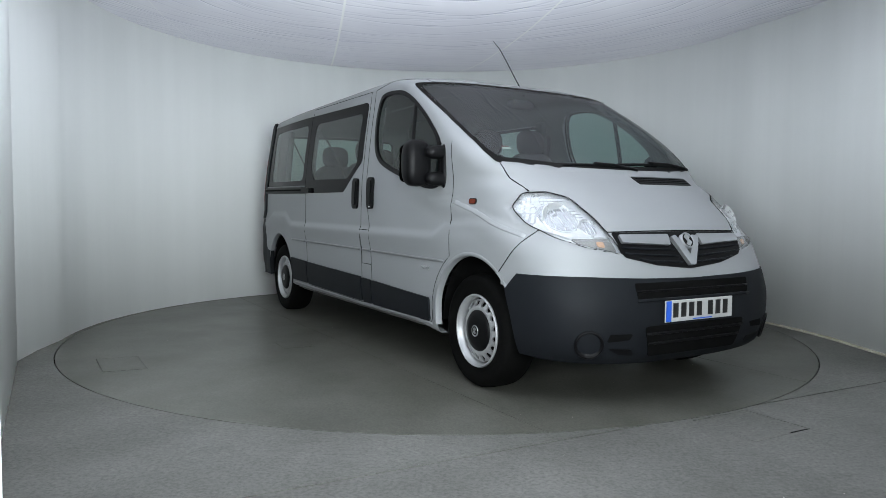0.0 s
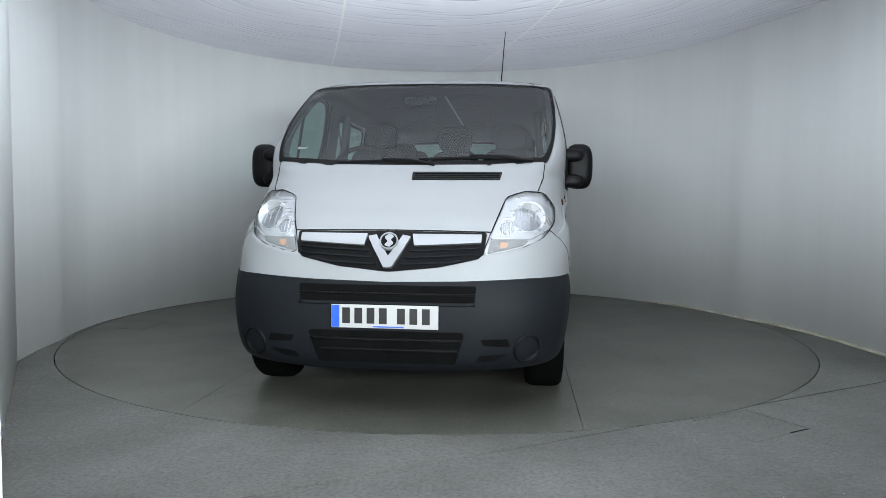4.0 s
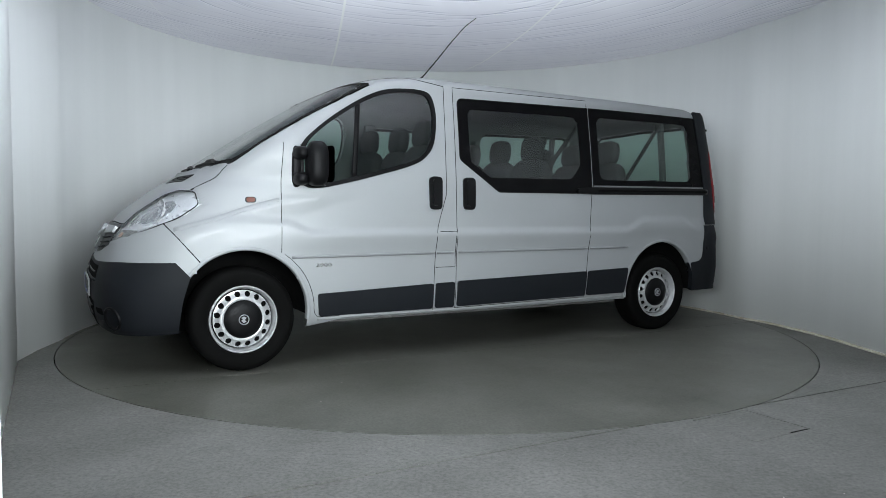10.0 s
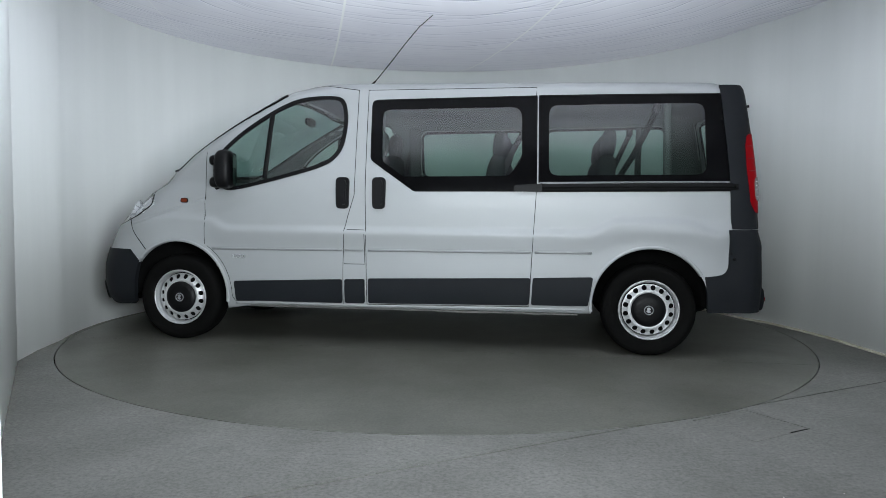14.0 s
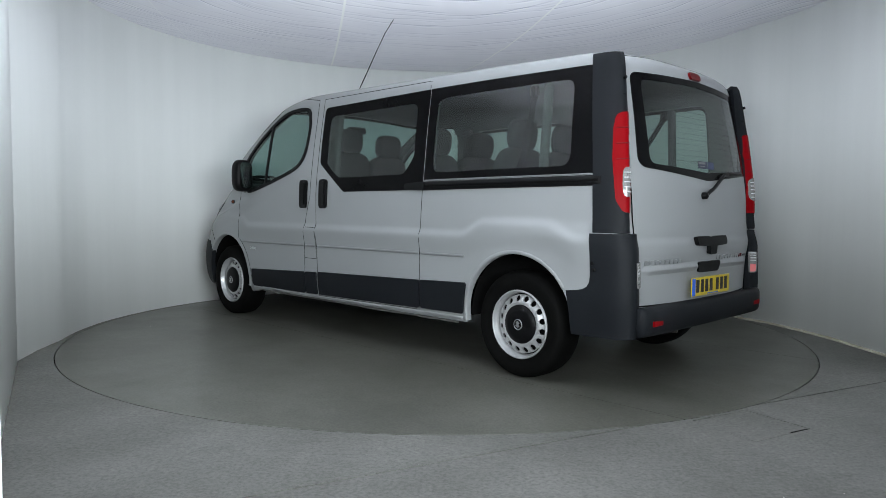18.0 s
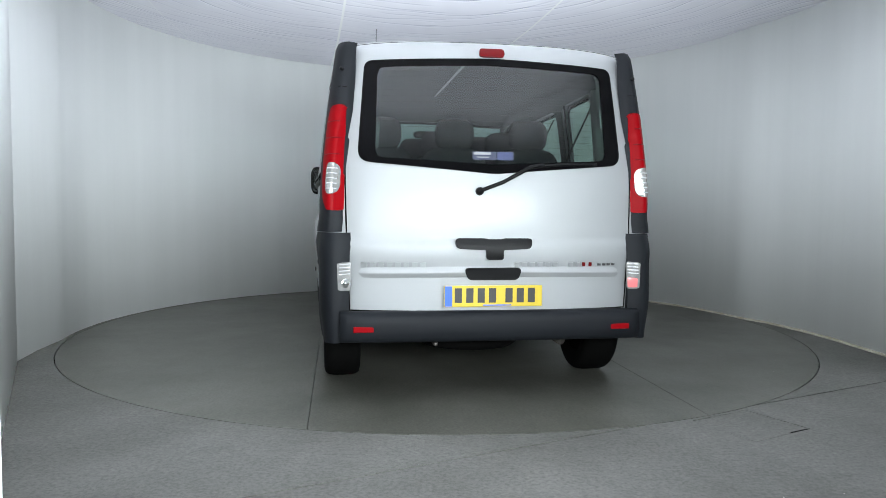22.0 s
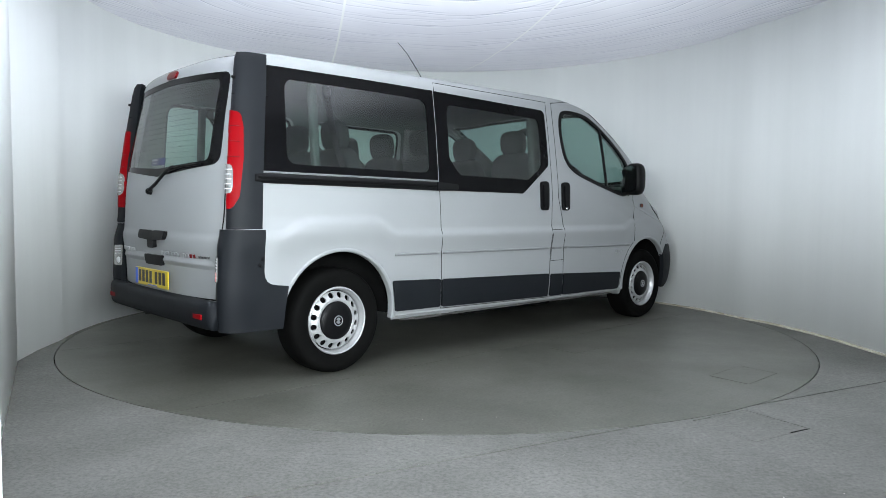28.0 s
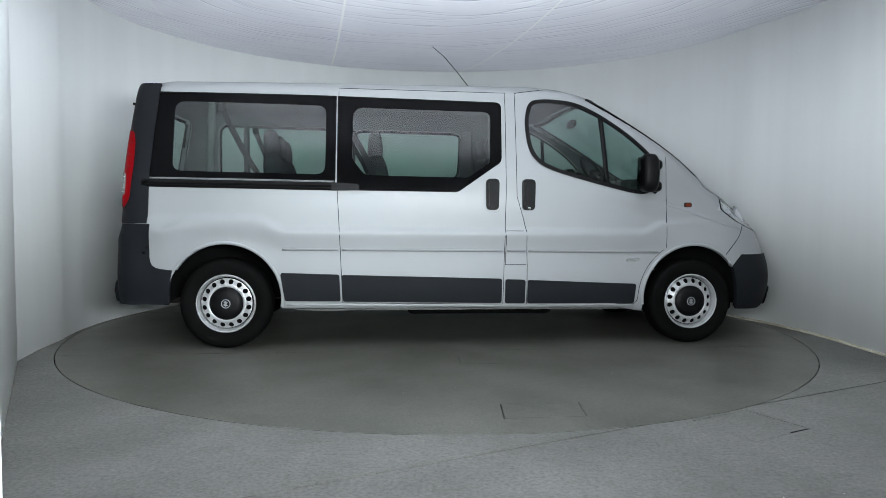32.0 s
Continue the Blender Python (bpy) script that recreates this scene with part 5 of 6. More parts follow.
# head lamps
for s in (1, -1):
    hl = tagged(new("head_lamp"), "large clear head lamp with chrome reflectors")
    hl.parent = van
    out = [(y * s, z) for y, z in LAMP_OUT]
    panel("reflector", [(0.655 * s + (y - 0.655 * s) * 1.13, 0.955 + (z - 0.955) * 1.14) for y, z in out], FR, LAMP_SILVER, hl, -0.018, 0.0, 0.03)
    panel("lamp_lens", out, FR, LENS, hl, 0.0012, 0.0, 0.03, label="clear curved lens")
    def bowl(name, y, z, r, depth, mat, sink=0.004):
        m = on_face(FR, y * s, z, -sink)
        fwd = (m.to_3x3() @ Vector((0, 0, 1)) + Vector((1.4, 0, 0))).normalized()
        xa = Vector((0, 0, 1)).cross(fwd).normalized()
        mm = Matrix.Translation(m.translation) @ Matrix((xa, fwd.cross(xa), fwd)).transposed().to_4x4()
        disc_mesh(name, [(r + 0.004, -0.004), (r, 0.0)] + [(r * q, -depth * (1 - q * q)) for q in (0.95, 0.85, 0.7, 0.5, 0.3, 0.15)] + [(0.0, -depth)], mm, mat, hl, "", 36)
        return mm
    for name, cy, cz, r in (("main_dish", 0.692, 0.992, 0.078), ("side_dish", 0.578, 0.940, 0.040)):
        ring = [(cy * s + r * math.cos(2 * math.pi * k / 28) * s, cz + r * 0.92 * math.sin(2 * math.pi * k / 28)) for k in range(29)]
        panel(name, ring[:-1], FR, LAMP_BOWL, hl, -0.0135, 0.003, 0.02)
        strip("dish_rim", ring, FR, 0.008, LAMP_SILVER, hl, -0.0125, 0.006, 0.02)
        for q in (-0.55, 0.0, 0.5):
            h = r * 0.8 * math.sqrt(1 - q * q)
            strip("dish_flute", [((cy + q * r) * s, cz - h), ((cy + q * r * 0.9) * s, cz), ((cy + q * r) * s, cz + h)], FR, 0.005, LAMP_SILVER, hl, -0.013, 0.003, 0.02)
    # pressed facets round the dishes, each tilted its own way
    rng = random.Random(7)
    verts, faces = [], []
    for i in range(24):
        for k in range(18):
            y, z = 0.46 + 0.017 * i + 0.0085 * (k % 2), 0.80 + 0.017 * k
            edge = [(0.655 + (y - 0.655) * 1.08, 0.955 + (z - 0.955) * 1.08)]
            if not inside(LAMP_OUT, np.array([edge[0][0]]), np.array([edge[0][1]]))[0] or any(math.hypot(y - cy, z - cz) < r for cy, cz, r in ((0.692, 0.992, 0.080), (0.578, 0.940, 0.042))) or z < 0.893:
                continue
            m = on_face(FR, y * s, z, -0.014) @ Matrix.Rotation(radians(rng.uniform(-6, 6)), 4, "X") @ Matrix.Rotation(radians(rng.uniform(-6, 6)), 4, "Y")
            n0 = len(verts)
            verts += [m @ Vector((a * 0.0088, b * 0.0088, 0)) for a, b in ((-1, -1), (1, -1), (1, 1), (-1, 1))]
            faces.append((n0, n0 + 1, n0 + 2, n0 + 3))
    mesh_object("reflector_facets", verts, faces, LAMP_FACET, hl)
    mm = bowl("main_bowl", 0.695, 1.000, 0.082, 0.045, LAMP_SILVER, 0.016)
    disc_mesh("bulb_shield", [(0.022, -0.03), (0.022, -0.008), (0.016, -0.002), (0.0, 0.0)], mm, SATIN, hl, "", 20)
    mm = bowl("side_bowl", 0.585, 0.948, 0.042, 0.035, LAMP_SILVER, 0.016)
    disc_mesh("bulb", [(0.010, -0.03), (0.009, -0.006), (0.0, 0.0)], mm, LAMP_WHITE, hl, "", 14)
    panel("indicator_lens", rounded([(0.50 * s, 0.885), (0.70 * s, 0.885), (0.67 * s, 0.858), (0.585 * s, 0.835), (0.482 * s, 0.812)], 0.008), FR, LAMP_WHITE, hl, -0.010, 0.01, 0.02, label="clear indicator lens")
    panel("indicator_bulb", rounded([(0.545 * s, 0.868), (0.585 * s, 0.868), (0.580 * s, 0.842), (0.542 * s, 0.836)], 0.010), FR, AMBER, hl, -0.007, 0.004, 0.02, label="amber indicator bulb")
    strip("lamp_rib", [(0.495 * s, 0.887), (0.70 * s, 0.887), (0.79 * s, 0.925)], FR, 0.009, LAMP_SILVER, hl, -0.006, 0.02)

# grille
GRILLE = rounded([(-0.478, 0.907), (0.0, 0.912), (0.478, 0.907), (0.466, 0.805), (0.44, 0.782), (0.25, 0.740), (0.0, 0.716), (-0.25, 0.740), (-0.44, 0.782), (-0.466, 0.805)], [.012, .3, .012, .02, .03, .3, .2, .3, .03, .02])
grille = panel("grille", GRILLE, FR, BLACK, van, 0.004, 0.012, 0.03, label="black grille with silver bars and a V emblem")
for s in (1, -1):
    panel("grille_bar", rounded([(0.112 * s, 0.889), (0.452 * s, 0.889), (0.450 * s, 0.853), (0.125 * s, 0.838)], 0.006), FR, SATIN, grille, 0.020, 0.02, 0.025, label="silver grille bar")
    for k, (z0, z1, y1) in enumerate(((0.815, 0.832, 0.450), (0.782, 0.803, 0.445), (0.750, 0.772, 0.36))):
        strip("grille_slat", [(0.10 * s - 0.02 * s * k, z0), (0.30 * s, (z0 + z1) / 2), (y1 * s, z1)], FR, 0.008, PLASTIC, grille, 0.016, 0.012)
    panel("emblem_arm", [(0.106 * s, 0.874), (0.066 * s, 0.881), (0.0, 0.786), (0.0, 0.732), (0.020 * s, 0.732)], FR, SATIN, grille, 0.026, 0.03, 0.03, label="chrome V emblem arm")
mm = on_face(FR, 0.0, 0.852, 0.032)
disc_mesh("emblem", [(0.046, -0.02), (0.046, 0.004), (0.042, 0.007), (0.039, 0.005), (0.038, -0.002)], mm, SATIN, grille, "round silver emblem", 36)
disc_mesh("emblem_field", [(0.039, 0.001), (0.0, 0.001)], mm, BLACK, grille, "", 28)
panel("emblem_relief", rounded([(-0.022, 0.866), (0.004, 0.882), (0.026, 0.868), (0.008, 0.856), (0.026, 0.842), (0.004, 0.824), (-0.022, 0.834), (-0.004, 0.848)], 0.005), FR, SATIN, grille, 0.037, 0.005, 0.01)

# bumper openings, fog lamp covers
def slot(name, pts, mat, off, radius=0.012, label=""):
    return panel(name, rounded(pts, radius), FR, mat, front_bumper, off, 0.01, 0.03, label=label)


slot("upper_slot", [(-0.435, 0.653), (0.435, 0.653), (0.425, 0.572), (-0.425, 0.572)], GAP, 0.010, 0.008, "black upper air slot")
strip("slot_bar", [(-0.43, 0.612), (0, 0.612), (0.43, 0.612)], FR, 0.010, BLACK, front_bumper, 0.016, 0.012)
strip("slot_ledge", [(-0.43, 0.566), (0, 0.566), (0.43, 0.566)], FR, 0.018, PLASTIC, front_bumper, 0.020, 0.02)
slot("lower_intake", [(-0.385, 0.435), (0.385, 0.435), (0.335, 0.278), (-0.335, 0.278)], GAP, 0.010, 0.02, "black lower air intake")
for z, y in ((0.395, 0.37), (0.345, 0.35)):
    strip("intake_bar", [(-y, z), (0, z), (y, z)], FR, 0.014, BLACK, front_bumper, 0.020, 0.02)
for s in (1, -1):
    mm = on_face(FR, 0.680 * s, 0.352, 0.006)
    disc_mesh("fog_cover", [(0.076, -0.02), (0.076, 0.002), (0.068, 0.008), (0.062, 0.003), (0.058, -0.004), (0.0, -0.002)], mm, BLACK, front_bumper, "round black fog lamp cover", 36)
    slot("fog_fin", [(0.585 * s, 0.405), (0.455 * s, 0.402), (0.475 * s, 0.372), (0.600 * s, 0.365)], GAP, 0.009, 0.008)
    slot("fog_fin", [(0.598 * s, 0.335), (0.455 * s, 0.322), (0.430 * s, 0.288), (0.52 * s, 0.297)], BLACK, 0.009, 0.008)

# bonnet vent
TOPV = view("top")
vent = panel("bonnet_vent", rounded([(0.045, 1.226), (0.540, 1.228), (0.528, 1.183), (0.050, 1.181)], 0.006), FR, BLACK, BODY["bonnet", 0], 0.004, 0.01, 0.03, label="black slatted bonnet vent")
for k in range(1, 4):
    q = k / 4
    strip("vent_slat", [(0.06, 1.182 + 0.044 * q), (0.525, 1.184 + 0.044 * q)], FR, 0.006, GAP, vent, 0.006, 0.004)

# number plates: plain blocks stand for the characters
def number_plate(name, fr, x, y0, y1, z0, z1, back, label):
    d = 1 if fr else -1
    pl = tagged(new(name), label)
    pl.parent = van
    bm = bmesh.new()
    box_bm(bm, (x, (y0 + y1) / 2, (z0 + z1) / 2), (0.008, y1 - y0, z1 - z0), 0.003)
    part("plate_board", bm, back, pl)
    left = y0 if fr else y1
    t = 1 if fr else -1
    bm = bmesh.new()
    box_bm(bm, (x + 0.005 * d, left + 0.022 * t, (z0 + z1) / 2), (0.002, 0.038, z1 - z0 - 0.006))
    part("blue_band", bm, PLATE_BLUE, pl, "blue band")
    for k in range(7):
        gapx = 0.062 + 0.060 * k + (0.028 if k > 3 else 0.0)
        bm = bmesh.new()
        box_bm(bm, (x + 0.005 * d, left + (gapx + 0.012) * t, (z0 + z1) / 2 + 0.004), (0.002, 0.038, 0.076))
        part("plate_bar", bm, INK, pl, "plain black bar")
    bm = bmesh.new()
    box_bm(bm, (x + 0.005 * d, (y0 + y1) / 2 + 0.02 * t, z0 + 0.008), (0.0015, 0.15, 0.006))
    part("maker_bar", bm, PLATE_BLUE, pl, "thin plain bar")
    return pl


number_plate("front_plate", True, 2.582, -0.263, 0.259, 0.449, 0.562, PLATE_WHITE, "white front number plate with plain dark bars")
number_plate("rear_plate", False, -2.546, -0.252, 0.268, 0.520, 0.630, PLATE_YELLOW, "yellow rear number plate with plain dark bars")

# wipers on the windscreen
def wiper(name, y0, z0, y1, z1, label):
    w = tagged(new(name), label)
    w.parent = van
    strip("wiper_blade", [(y0 + (y1 - y0) * k / 8, z0 + (z1 - z0) * k / 8 + 0.012 * math.sin(math.pi * k / 8)) for k in range(9)], FR, 0.016, BLACK, w, 0.014, 0.012)
    ym, zm = y0 + (y1 - y0) * 0.55, z0 + (z1 - z0) * 0.55 + 0.014
    strip("wiper_arm", [(y0, z0 - 0.012), ((y0 + ym) / 2, (z0 + zm) / 2 + 0.006), (ym, zm)], FR, 0.020, BLACK, w, 0.024, 0.014)
    return w


wiper("wiper", 0.16, 1.272, -0.40, 1.282, "black windscreen wiper")
wiper("wiper", 0.70, 1.300, 0.06, 1.300, "black windscreen wiper")
panel("permit_sticker", [(-0.70, 1.377), (-0.642, 1.380), (-0.642, 1.402), (-0.70, 1.399)], FR, PAPER, van, -0.003, 0.0, 0.02, label="small paper permit behind the windscreen")
panel("permit_band", [(-0.697, 1.391), (-0.645, 1.394), (-0.645, 1.401), (-0.697, 1.398)], FR, RED, van, -0.0022, 0.0, 0.02, label="red band on the permit")

# aerial on the roof
aerial = tagged(new("aerial"), "thin black roof aerial")
aerial.parent = van
zroof = TOPV(0.34, 0.48)[0].z
v, f = tube([(0.362, 0.478, zroof - 0.004), (0.345, 0.479, zroof + 0.02), (0.31, 0.480, zroof + 0.05)], 0.014, 10, 0.006)
mesh_object("aerial_foot", v, f, BLACK, aerial, True)
v, f = tube([(0.315, 0.480, zroof + 0.045), (0.19, 0.486, zroof + 0.19), (0.08, 0.490, zroof + 0.325), (-0.035, 0.495, zroof + 0.455), (-0.141, 0.499, 2.507)], 0.0042, 6, 0.0025)
mesh_object("aerial_rod", v, f, BLACK, aerial, True)

# tailgate
RE = view("rear")
gate = BODY["tailgate", 0]
for s in (1, -1):
    gap([(0.750 * s, 0.492), (0.757 * s, 0.70), (0.770 * s, 1.00), (0.775 * s, 1.30), (0.762 * s, 1.70), (0.742 * s, 1.88)], RE, gate, 0.010)
gap([(0.742, 1.893), (0.40, 1.918), (0, 1.925), (-0.40, 1.918), (-0.742, 1.893)], RE, gate, 0.008)
gap([(0.75, 0.494), (0, 0.490), (-0.75, 0.494)], RE, gate, 0.010)
panel("high_brake_lamp", rounded([(0.070, 1.870), (-0.066, 1.870), (-0.066, 1.828), (0.070, 1.828)], 0.02), RE, RED_DEEP, gate, 0.014, 0.016, 0.02, label="small red high brake lamp")
handle = panel("gate_handle", rounded([(0.212, 0.873), (0.060, 0.873), (0.040, 0.866), (-0.030, 0.866), (-0.050, 0.873), (-0.196, 0.873), (-0.190, 0.820), (-0.060, 0.815), (-0.042, 0.815), (-0.042, 0.768), (0.048, 0.768), (0.048, 0.815), (0.075, 0.815), (0.205, 0.820)], [.03, .02, .01, .01, .02, .03, .03, .01, .01, .012, .012, .01, .01, .03]), RE, BLACK, gate, 0.026, 0.03, 0.025, label="black tailgate handle")
panel("handle_latch", rounded([(0.165, 0.722), (-0.150, 0.722), (-0.125, 0.657), (0.138, 0.657)], 0.03), RE, BLACK, gate, 0.016, 0.02, 0.025, label="black tailgate grip recess")
def gate_fold():
    """A soft pressed ledge that overhangs the plate and runs out at both ends."""
    prof = [(0.026, 0.0), (0.010, 0.006), (0.0, 0.0125), (-0.006, 0.0130), (-0.011, 0.0105), (-0.022, 0.0045), (-0.036, -0.002)]
    verts, faces, n = [], [], 41
    for i in range(n):
        y = 0.71 - 1.42 * i / (n - 1)
        ends = 1 - step01(0.64, 0.71, abs(y))
        for dz, d in prof:
            q, nn = RE(y, 0.702 - 0.008 * (y / 0.7) ** 2 + dz)
            verts.append(q + nn * (d * ends - 0.001 * (1 - ends)))
    w = len(prof)
    for i in range(n - 1):
        for k in range(w - 1):
            a = i * w + k
            faces.append((a, a + w, a + w + 1, a + 1))
    mesh_object("gate_fold", verts, faces, PAINT, gate, smooth=True, label="pressed ledge over the plate")


gate_fold()
# raised letters as plain bars
def badge_bars(y0, count, w, gapw, z, h, material=None):
    for k in range(count):
        y = y0 - k * (w + gapw)
        panel("badge_bar", [(y, z - h / 2), (y - w * 0.72, z - h / 2), (y - w * 0.72, z + h / 2), (y, z + h / 2)], RE, material or SATIN, gate, 0.006, 0.005, 0.05, label="plain red bar" if material is RED_DEEP else "plain chrome bar")


badge_bars(0.690, 8, 0.040, 0.003, 0.736, 0.024)
badge_bars(-0.105, 6, 0.038, 0.004, 0.738, 0.024)
badge_bars(-0.405, 2, 0.034, 0.004, 0.737, 0.024)
badge_bars(-0.482, 2, 0.022, 0.016, 0.737, 0.022, RED_DEEP)
badge_bars(-0.572, 4, 0.024, 0.004, 0.735, 0.012, SATIN_DARK)
# rear wiper
rw = tagged(new("rear_wiper"), "black rear wiper")
rw.parent = gate
disc_mesh("wiper_pivot", [(0.022, 0), (0.020, 0.025), (0.012, 0.034), (0, 0.036)], on_face(RE, 0.082, 1.118), BLACK, rw, "", 20)
strip("wiper_arm", [(0.085, 1.118), (-0.04, 1.165), (-0.19, 1.245), (-0.26, 1.258)], RE, 0.020, BLACK, rw, 0.030, 0.014)
strip("wiper_blade", [(-0.16, 1.240), (-0.35, 1.262), (-0.56, 1.268)], RE, 0.014, BLACK, rw, 0.020, 0.014)
panel("window_sticker", [(0.118, 1.326), (-0.010, 1.326), (-0.010, 1.282), (0.118, 1.282)], RE, STICK_DARK, gate, 0.0035, 0.0, 0.05, label="dark blue dealer sticker with plain pale bars")
panel("window_sticker", [(-0.014, 1.326), (-0.100, 1.326), (-0.100, 1.282), (-0.014, 1.282)], RE, STICK_BLUE, gate, 0.0035, 0.0, 0.05)
for y0, y1, z0, z1 in ((0.112, 0.020, 1.3225, 1.3085), (0.095, 0.030, 1.2985, 1.2935)):
    panel("sticker_bar", [(y0, z0), (y1, z0), (y1, z1), (y0, z1)], RE, SATIN_GREY, gate, 0.0045, 0.0, 0.05)
# heating wires in the glass
for k in range(14):
    z = 1.315 + k * 0.033
    w = 0.60 - 0.01 * abs(k - 7)
    strip("heating_wire", [(w, z), (w * 0.5, z + 0.004), (0, z + 0.006), (-w * 0.5, z + 0.004), (-w, z)], RE, 0.0010, AMBER_WIRE, gate, 0.0025, 0.0012)
for s in (1, -1):
    get = view("round", 1, -2.05, 0.5 * s)
    # clear lamp in the tail lamp, reversing lamp, reflectors, pillar cap joint
    st = 0.0075
    lens = [((139.1 + 3.1 * math.copysign(abs(math.cos(q)) ** 0.7, math.cos(q))) * st, 1.178 + 0.080 * math.copysign(abs(math.sin(q)) ** 0.6, math.sin(q))) for q in [2 * math.pi * k / 28 for k in range(28)]]
    panel("clear_lens", [(a / st * s, b) for a, b in lens], pillar_face(s), LAMP_WHITE, van, 0.011, 0.010, 0.010, label="clear rounded reversing lens", stretch=st * s)
    for z in (1.30, 1.385, 1.47):
        strip("lens_rib", [(132.4 * s, z), (137 * s, z + 0.002), (141.6 * s, z + 0.003)], pillar_face(s), 0.005, RED_DEEP, van, 0.0075, 0.004)
    for k in range(5):
        strip("lens_rib", [(136.9 * s, 1.125 + 0.026 * k), (139.1 * s, 1.125 + 0.026 * k), (141.4 * s, 1.125 + 0.026 * k)], pillar_face(s), 0.006, LAMP_SILVER, van, 0.0125, 0.004)
    low = rounded([(144.6 * st, 0.745), (149.9 * st, 0.748), (149.9 * st, 0.600), (145.2 * st, 0.602)], 0.012)
    panel("low_lamp", [(a / st * s, b) for a, b in low], guard_face(s), LAMP_WHITE, van, 0.008, 0.010, 0.02, label="clear low rear lamp", stretch=st * s)
    for k in range(4):
        strip("lens_rib", [(145.3 * s, 0.736 - 0.017 * k), (147.4 * s, 0.737 - 0.017 * k), (149.4 * s, 0.738 - 0.017 * k)], guard_face(s), 0.006, LAMP_SILVER, van, 0.0100, 0.004)
    if s > 0:
        disc_mesh("lamp_bulb", [(0.024, 0), (0.020, 0.004), (0.010, 0.002), (0, 0.006)], on_face(guard_face(s), 147.5 * s, 0.640, 0.007), CHROME, van, "", 18)
    if s < 0:
        low = rounded([(145.6 * st, 0.660), (149.4 * st, 0.662), (149.4 * st, 0.608), (145.8 * st, 0.608)], 0.008)
        panel("fog_lens", [(a / st * s, b) for a, b in low], guard_face(s), RED_PALE, van, 0.011, 0.006, 0.02, label="pale red fog lamp lens", stretch=st * s)
    disc_mesh("guard_plug", [(0.011, 0), (0.010, 0.003), (0.005, 0.001), (0, 0.001)], on_face(guard_face(s), 119.5 * s, 0.735, 0.005), BLACK, van, "small black plug", 14)
    gap([(a * s, 1.655) for a in range(114, 145, 3)], pillar_face(s), van, 0.006, "pillar_joint")
    disc_mesh("bump_stop", [(0.010, 0), (0.009, 0.016), (0, 0.018)], on_face(pillar_face(s), 139 * s, 1.745, 0.0), BLACK, van, "small black bump stop", 14)
    bm = bmesh.new()
    box_bm(bm, (-2.5575, 0.680 * s, 0.410), (0.012, 0.105, 0.030), 0.004)
    part("bumper_reflector", bm, RED, van, "small red bumper reflector")
    disc_mesh("guard_plug", [(0.012, 0), (0.011, 0.004), (0, 0.005)], Matrix.Translation((-2.30, 0.925 * s, 0.70)) @ Matrix.Rotation(radians(-90 * s), 4, "X"), BLACK, van, "", 14)

# exhaust and towing eye under the tail
v, f = tube([(-2.35, -0.42, 0.30), (-2.0, -0.42, 0.31), (-1.4, -0.38, 0.33)], 0.028, 12)
mesh_object("exhaust_pipe", v, f, STEEL_DARK, van, True, "dark steel exhaust pipe")
v, f = tube([(-2.48, 0.30, 0.315), (-2.40, 0.30, 0.31)], 0.012, 8)
mesh_object("towing_eye", v, f, STEEL_DARK, van, True, "dark steel towing eye")


# ---- cabin ----
def build_seat(x, y, top, width, label):
    """A seat with its back at x, its headrest reaching up to top."""
    seat = tagged(new("seat"), label)
    seat.parent = van
    v, f = blob((x + 0.26, y, 0.86), (0.27, width / 2, 0.085), 4.5)
    mesh_object("cushion", v, f, FABRIC, seat, True)
    v, f = blob((0, 0, 0), (0.075, width / 2, 0.335), 4.0, 16)
    lean = Matrix.Translation((x, y, top - 0.52)) @ Matrix.Rotation(radians(-9), 4, "Y")
    mesh_object("backrest", [lean @ Vector(p) for p in v], f, FABRIC, seat, True)
    v, f = blob((0, 0, 0), (0.055, 0.130, 0.105), 3.0)
    lean = Matrix.Translation((x - 0.055, y, top - 0.105)) @ Matrix.Rotation(radians(-6), 4, "Y")
    mesh_object("headrest", [lean @ Vector(p) for p in v], f, FABRIC, seat, True)
    for d in (-0.055, 0.055):
        v, f = tube([(x - 0.05, y + d, top - 0.19), (x - 0.04, y + d, top - 0.27)], 0.006, 6)
        mesh_object("headrest_rod", v, f, CHROME, seat, True, "thin chrome rod")
    bm = bmesh.new()
    box_bm(bm, (x + 0.2, y, 0.68), (0.36, width * 0.7, 0.22), 0.01)
    part("seat_base", bm, BLACK, seat, "black seat base")
    return seat


build_seat(0.40, -0.46, 1.69, 0.50, "dark grey cloth driver seat with a headrest")
build_seat(0.40, 0.56, 1.68, 0.46, "dark grey cloth front seat with a headrest")
build_seat(0.40, 0.13, 1.66, 0.42, "dark grey cloth front seat with a headrest")
for y in (0.53, 0.05, -0.45):
    build_seat(-0.62, y, 1.62, 0.46, "dark grey cloth bench seat with a headrest")
    build_seat(-1.42, y, 1.62, 0.46, "dark grey cloth bench seat with a headrest")


def belt(path):
    verts, faces = [], []
    for p in path:
        verts += [Vector(p) + Vector((0.024, 0, 0)), Vector(p) - Vector((0.024, 0, 0))]
    for i in range(len(path) - 1):
        faces.append((2 * i, 2 * i + 1, 2 * i + 3, 2 * i + 2))
    me = mesh_object("seat_belt", verts, faces, BLACK, van, False, "black seat belt")
    return me


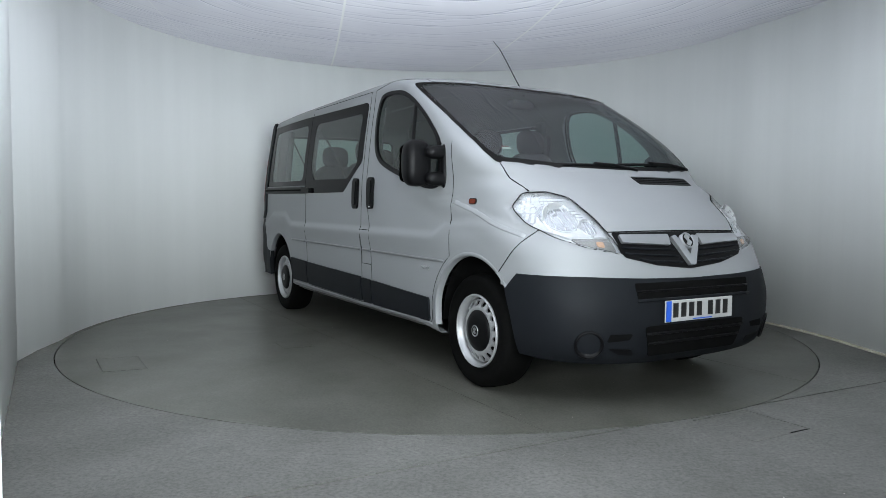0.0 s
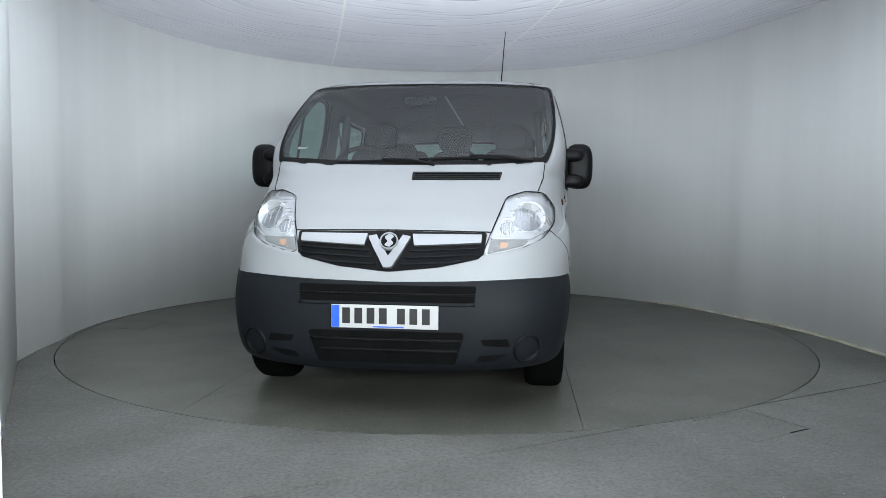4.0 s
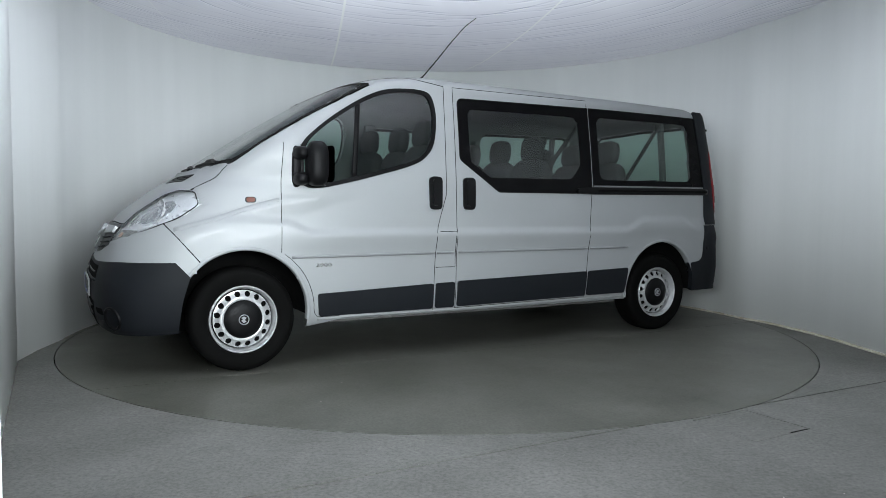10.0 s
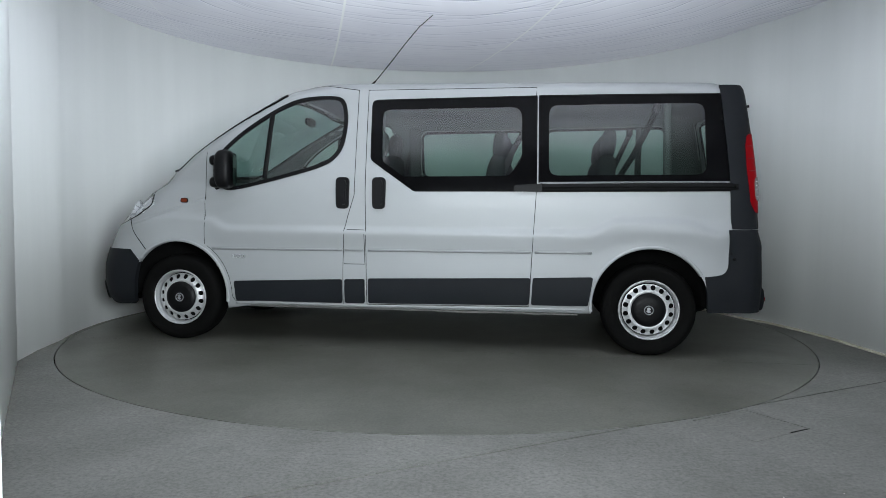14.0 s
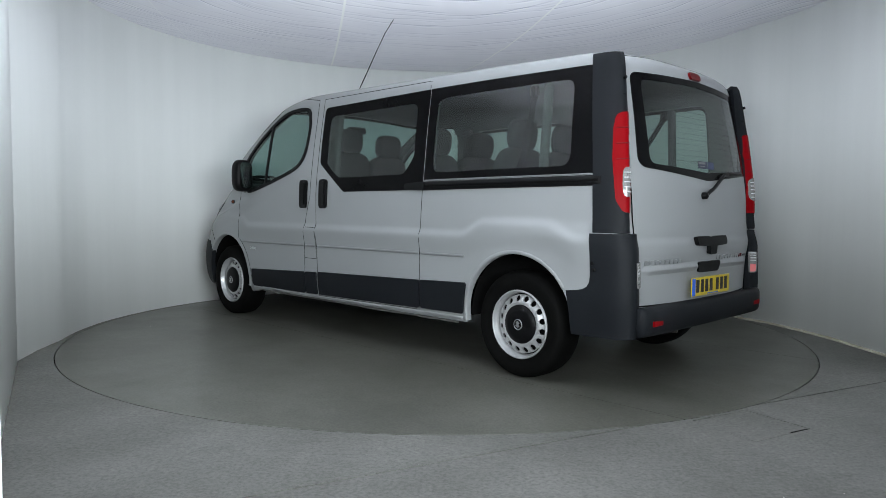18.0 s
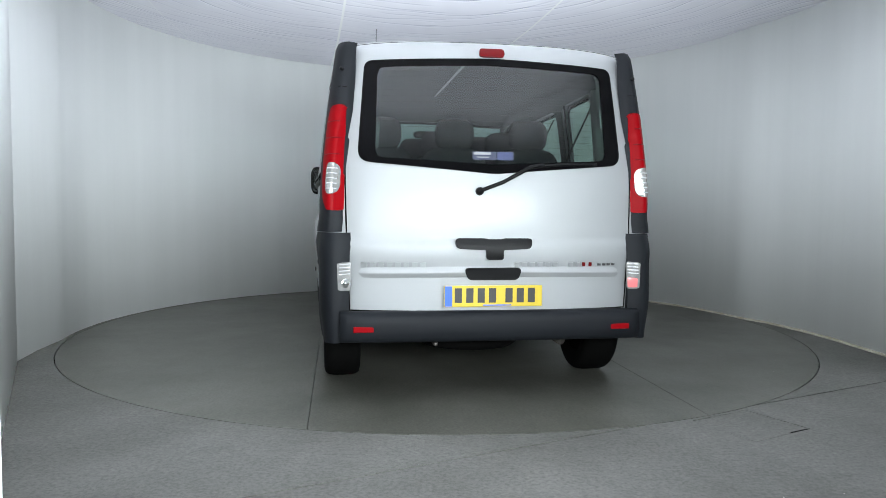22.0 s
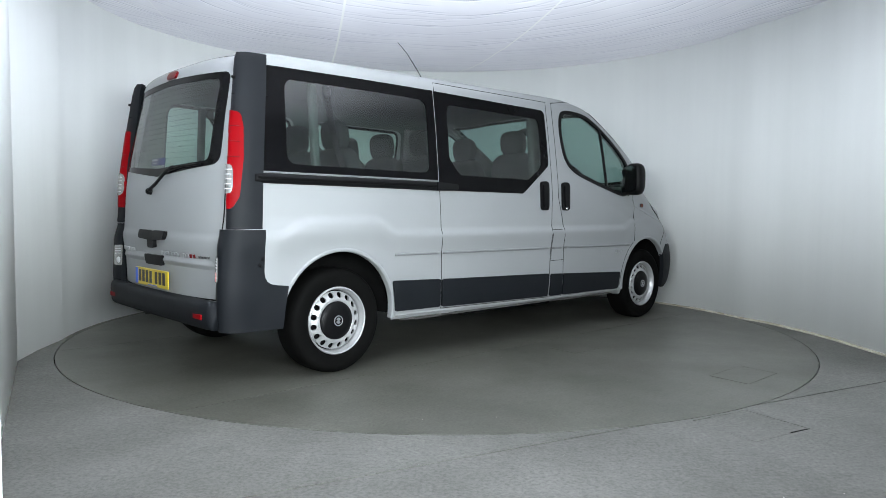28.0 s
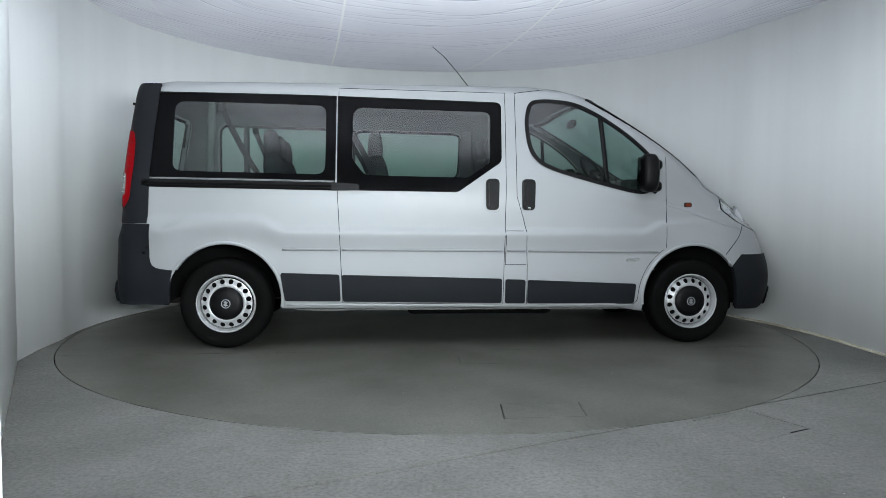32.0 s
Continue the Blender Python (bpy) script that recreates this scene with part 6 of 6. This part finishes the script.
for s in (1, -1):
    belt([(-1.78, 0.80 * s, 1.72), (-1.64, 0.70 * s, 1.42), (-1.42, 0.62 * s, 1.05)])
    belt([(-0.92, 0.80 * s, 1.70), (-0.76, 0.70 * s, 1.42), (-0.60, 0.62 * s, 1.05)])
    belt([(0.25, 0.83 * s, 1.66), (0.32, 0.75 * s, 1.30), (0.38, 0.66 * s, 1.0)])
    for x, w in ((0.22, 0.11), (-1.86, 0.055)):
        bm = bmesh.new()
        box_bm(bm, (x, 0.80 * s, 1.36), (w, 0.05, 0.84), 0.02, Matrix.Rotation(radians(5.5 * s), 4, 'X'))
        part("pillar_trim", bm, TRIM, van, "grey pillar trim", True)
    v, f = blob((-1.78, 0.80 * s, 1.735), (0.03, 0.02, 0.035), 3.0, 8)
    mesh_object("belt_anchor", v, f, BLACK, van, True)

# dashboard, steering wheel, mirror, floor
bm = bmesh.new()
box_bm(bm, (1.52, 0, 1.06), (0.48, 1.66, 0.30), 0.06)
box_bm(bm, (1.40, -0.45, 1.22), (0.26, 0.42, 0.10), 0.04)
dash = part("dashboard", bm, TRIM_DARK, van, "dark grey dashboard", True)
sw = tagged(new("steering_wheel"), "black steering wheel")
sw.parent = van
tilt = Matrix.Translation((1.12, -0.45, 1.30)) @ Matrix.Rotation(radians(-38), 4, "Y")
ring = [tilt @ Vector((0, 0.185 * math.cos(2 * math.pi * k / 36), 0.185 * math.sin(2 * math.pi * k / 36))) for k in range(37)]
v, f = tube(ring, 0.016, 8)
mesh_object("wheel_rim", v, f, BLACK, sw, True)
v, f = blob((0, 0, 0), (0.03, 0.07, 0.06), 3.0, 8)
mesh_object("wheel_boss", [tilt @ Vector(p) for p in v], f, BLACK, sw, True)
for a in (0, 180, 270):
    v, f = tube([tilt @ Vector((0, 0.05 * math.cos(radians(a)), 0.05 * math.sin(radians(a)))), tilt @ Vector((0, 0.18 * math.cos(radians(a)), 0.18 * math.sin(radians(a))))], 0.014, 6)
    mesh_object("wheel_spoke", v, f, BLACK, sw, True)
v, f = tube([(1.12, -0.45, 1.29), (1.35, -0.45, 1.12)], 0.03, 8)
mesh_object("steering_column", v, f, BLACK, sw, True)
v, f = blob((1.02, -0.05, 1.765), (0.022, 0.115, 0.036), 3.2, 8)
mesh_object("cabin_mirror", v, f, BLACK, van, True, "black cabin mirror")
bm = bmesh.new()
box_bm(bm, (-0.45, 0, 0.57), (3.9, 1.10, 0.04))
box_bm(bm, (0.0, 0, 0.545), (2.56, 1.70, 0.01))
part("cabin_floor", bm, TRIM_DARK, van, "dark cabin floor")

def motions():
    rows_disc, rows_van = [], []
    for k in range(65):
        t = k * 0.5
        a = TURN_START + TURN_RATE * t - 0.25 * max(0.0, 1 - t / 1.5)
        rows_disc.append((t, pose(0, 0, 0, 0, 0, a)))
        rows_van.append((t, pose(0, 0, 0, 0, 0, a) @ pose(OFF_X, OFF_Y, 0)))
    walk(turntable, rows_disc)
    walk(van, rows_van)


motions()
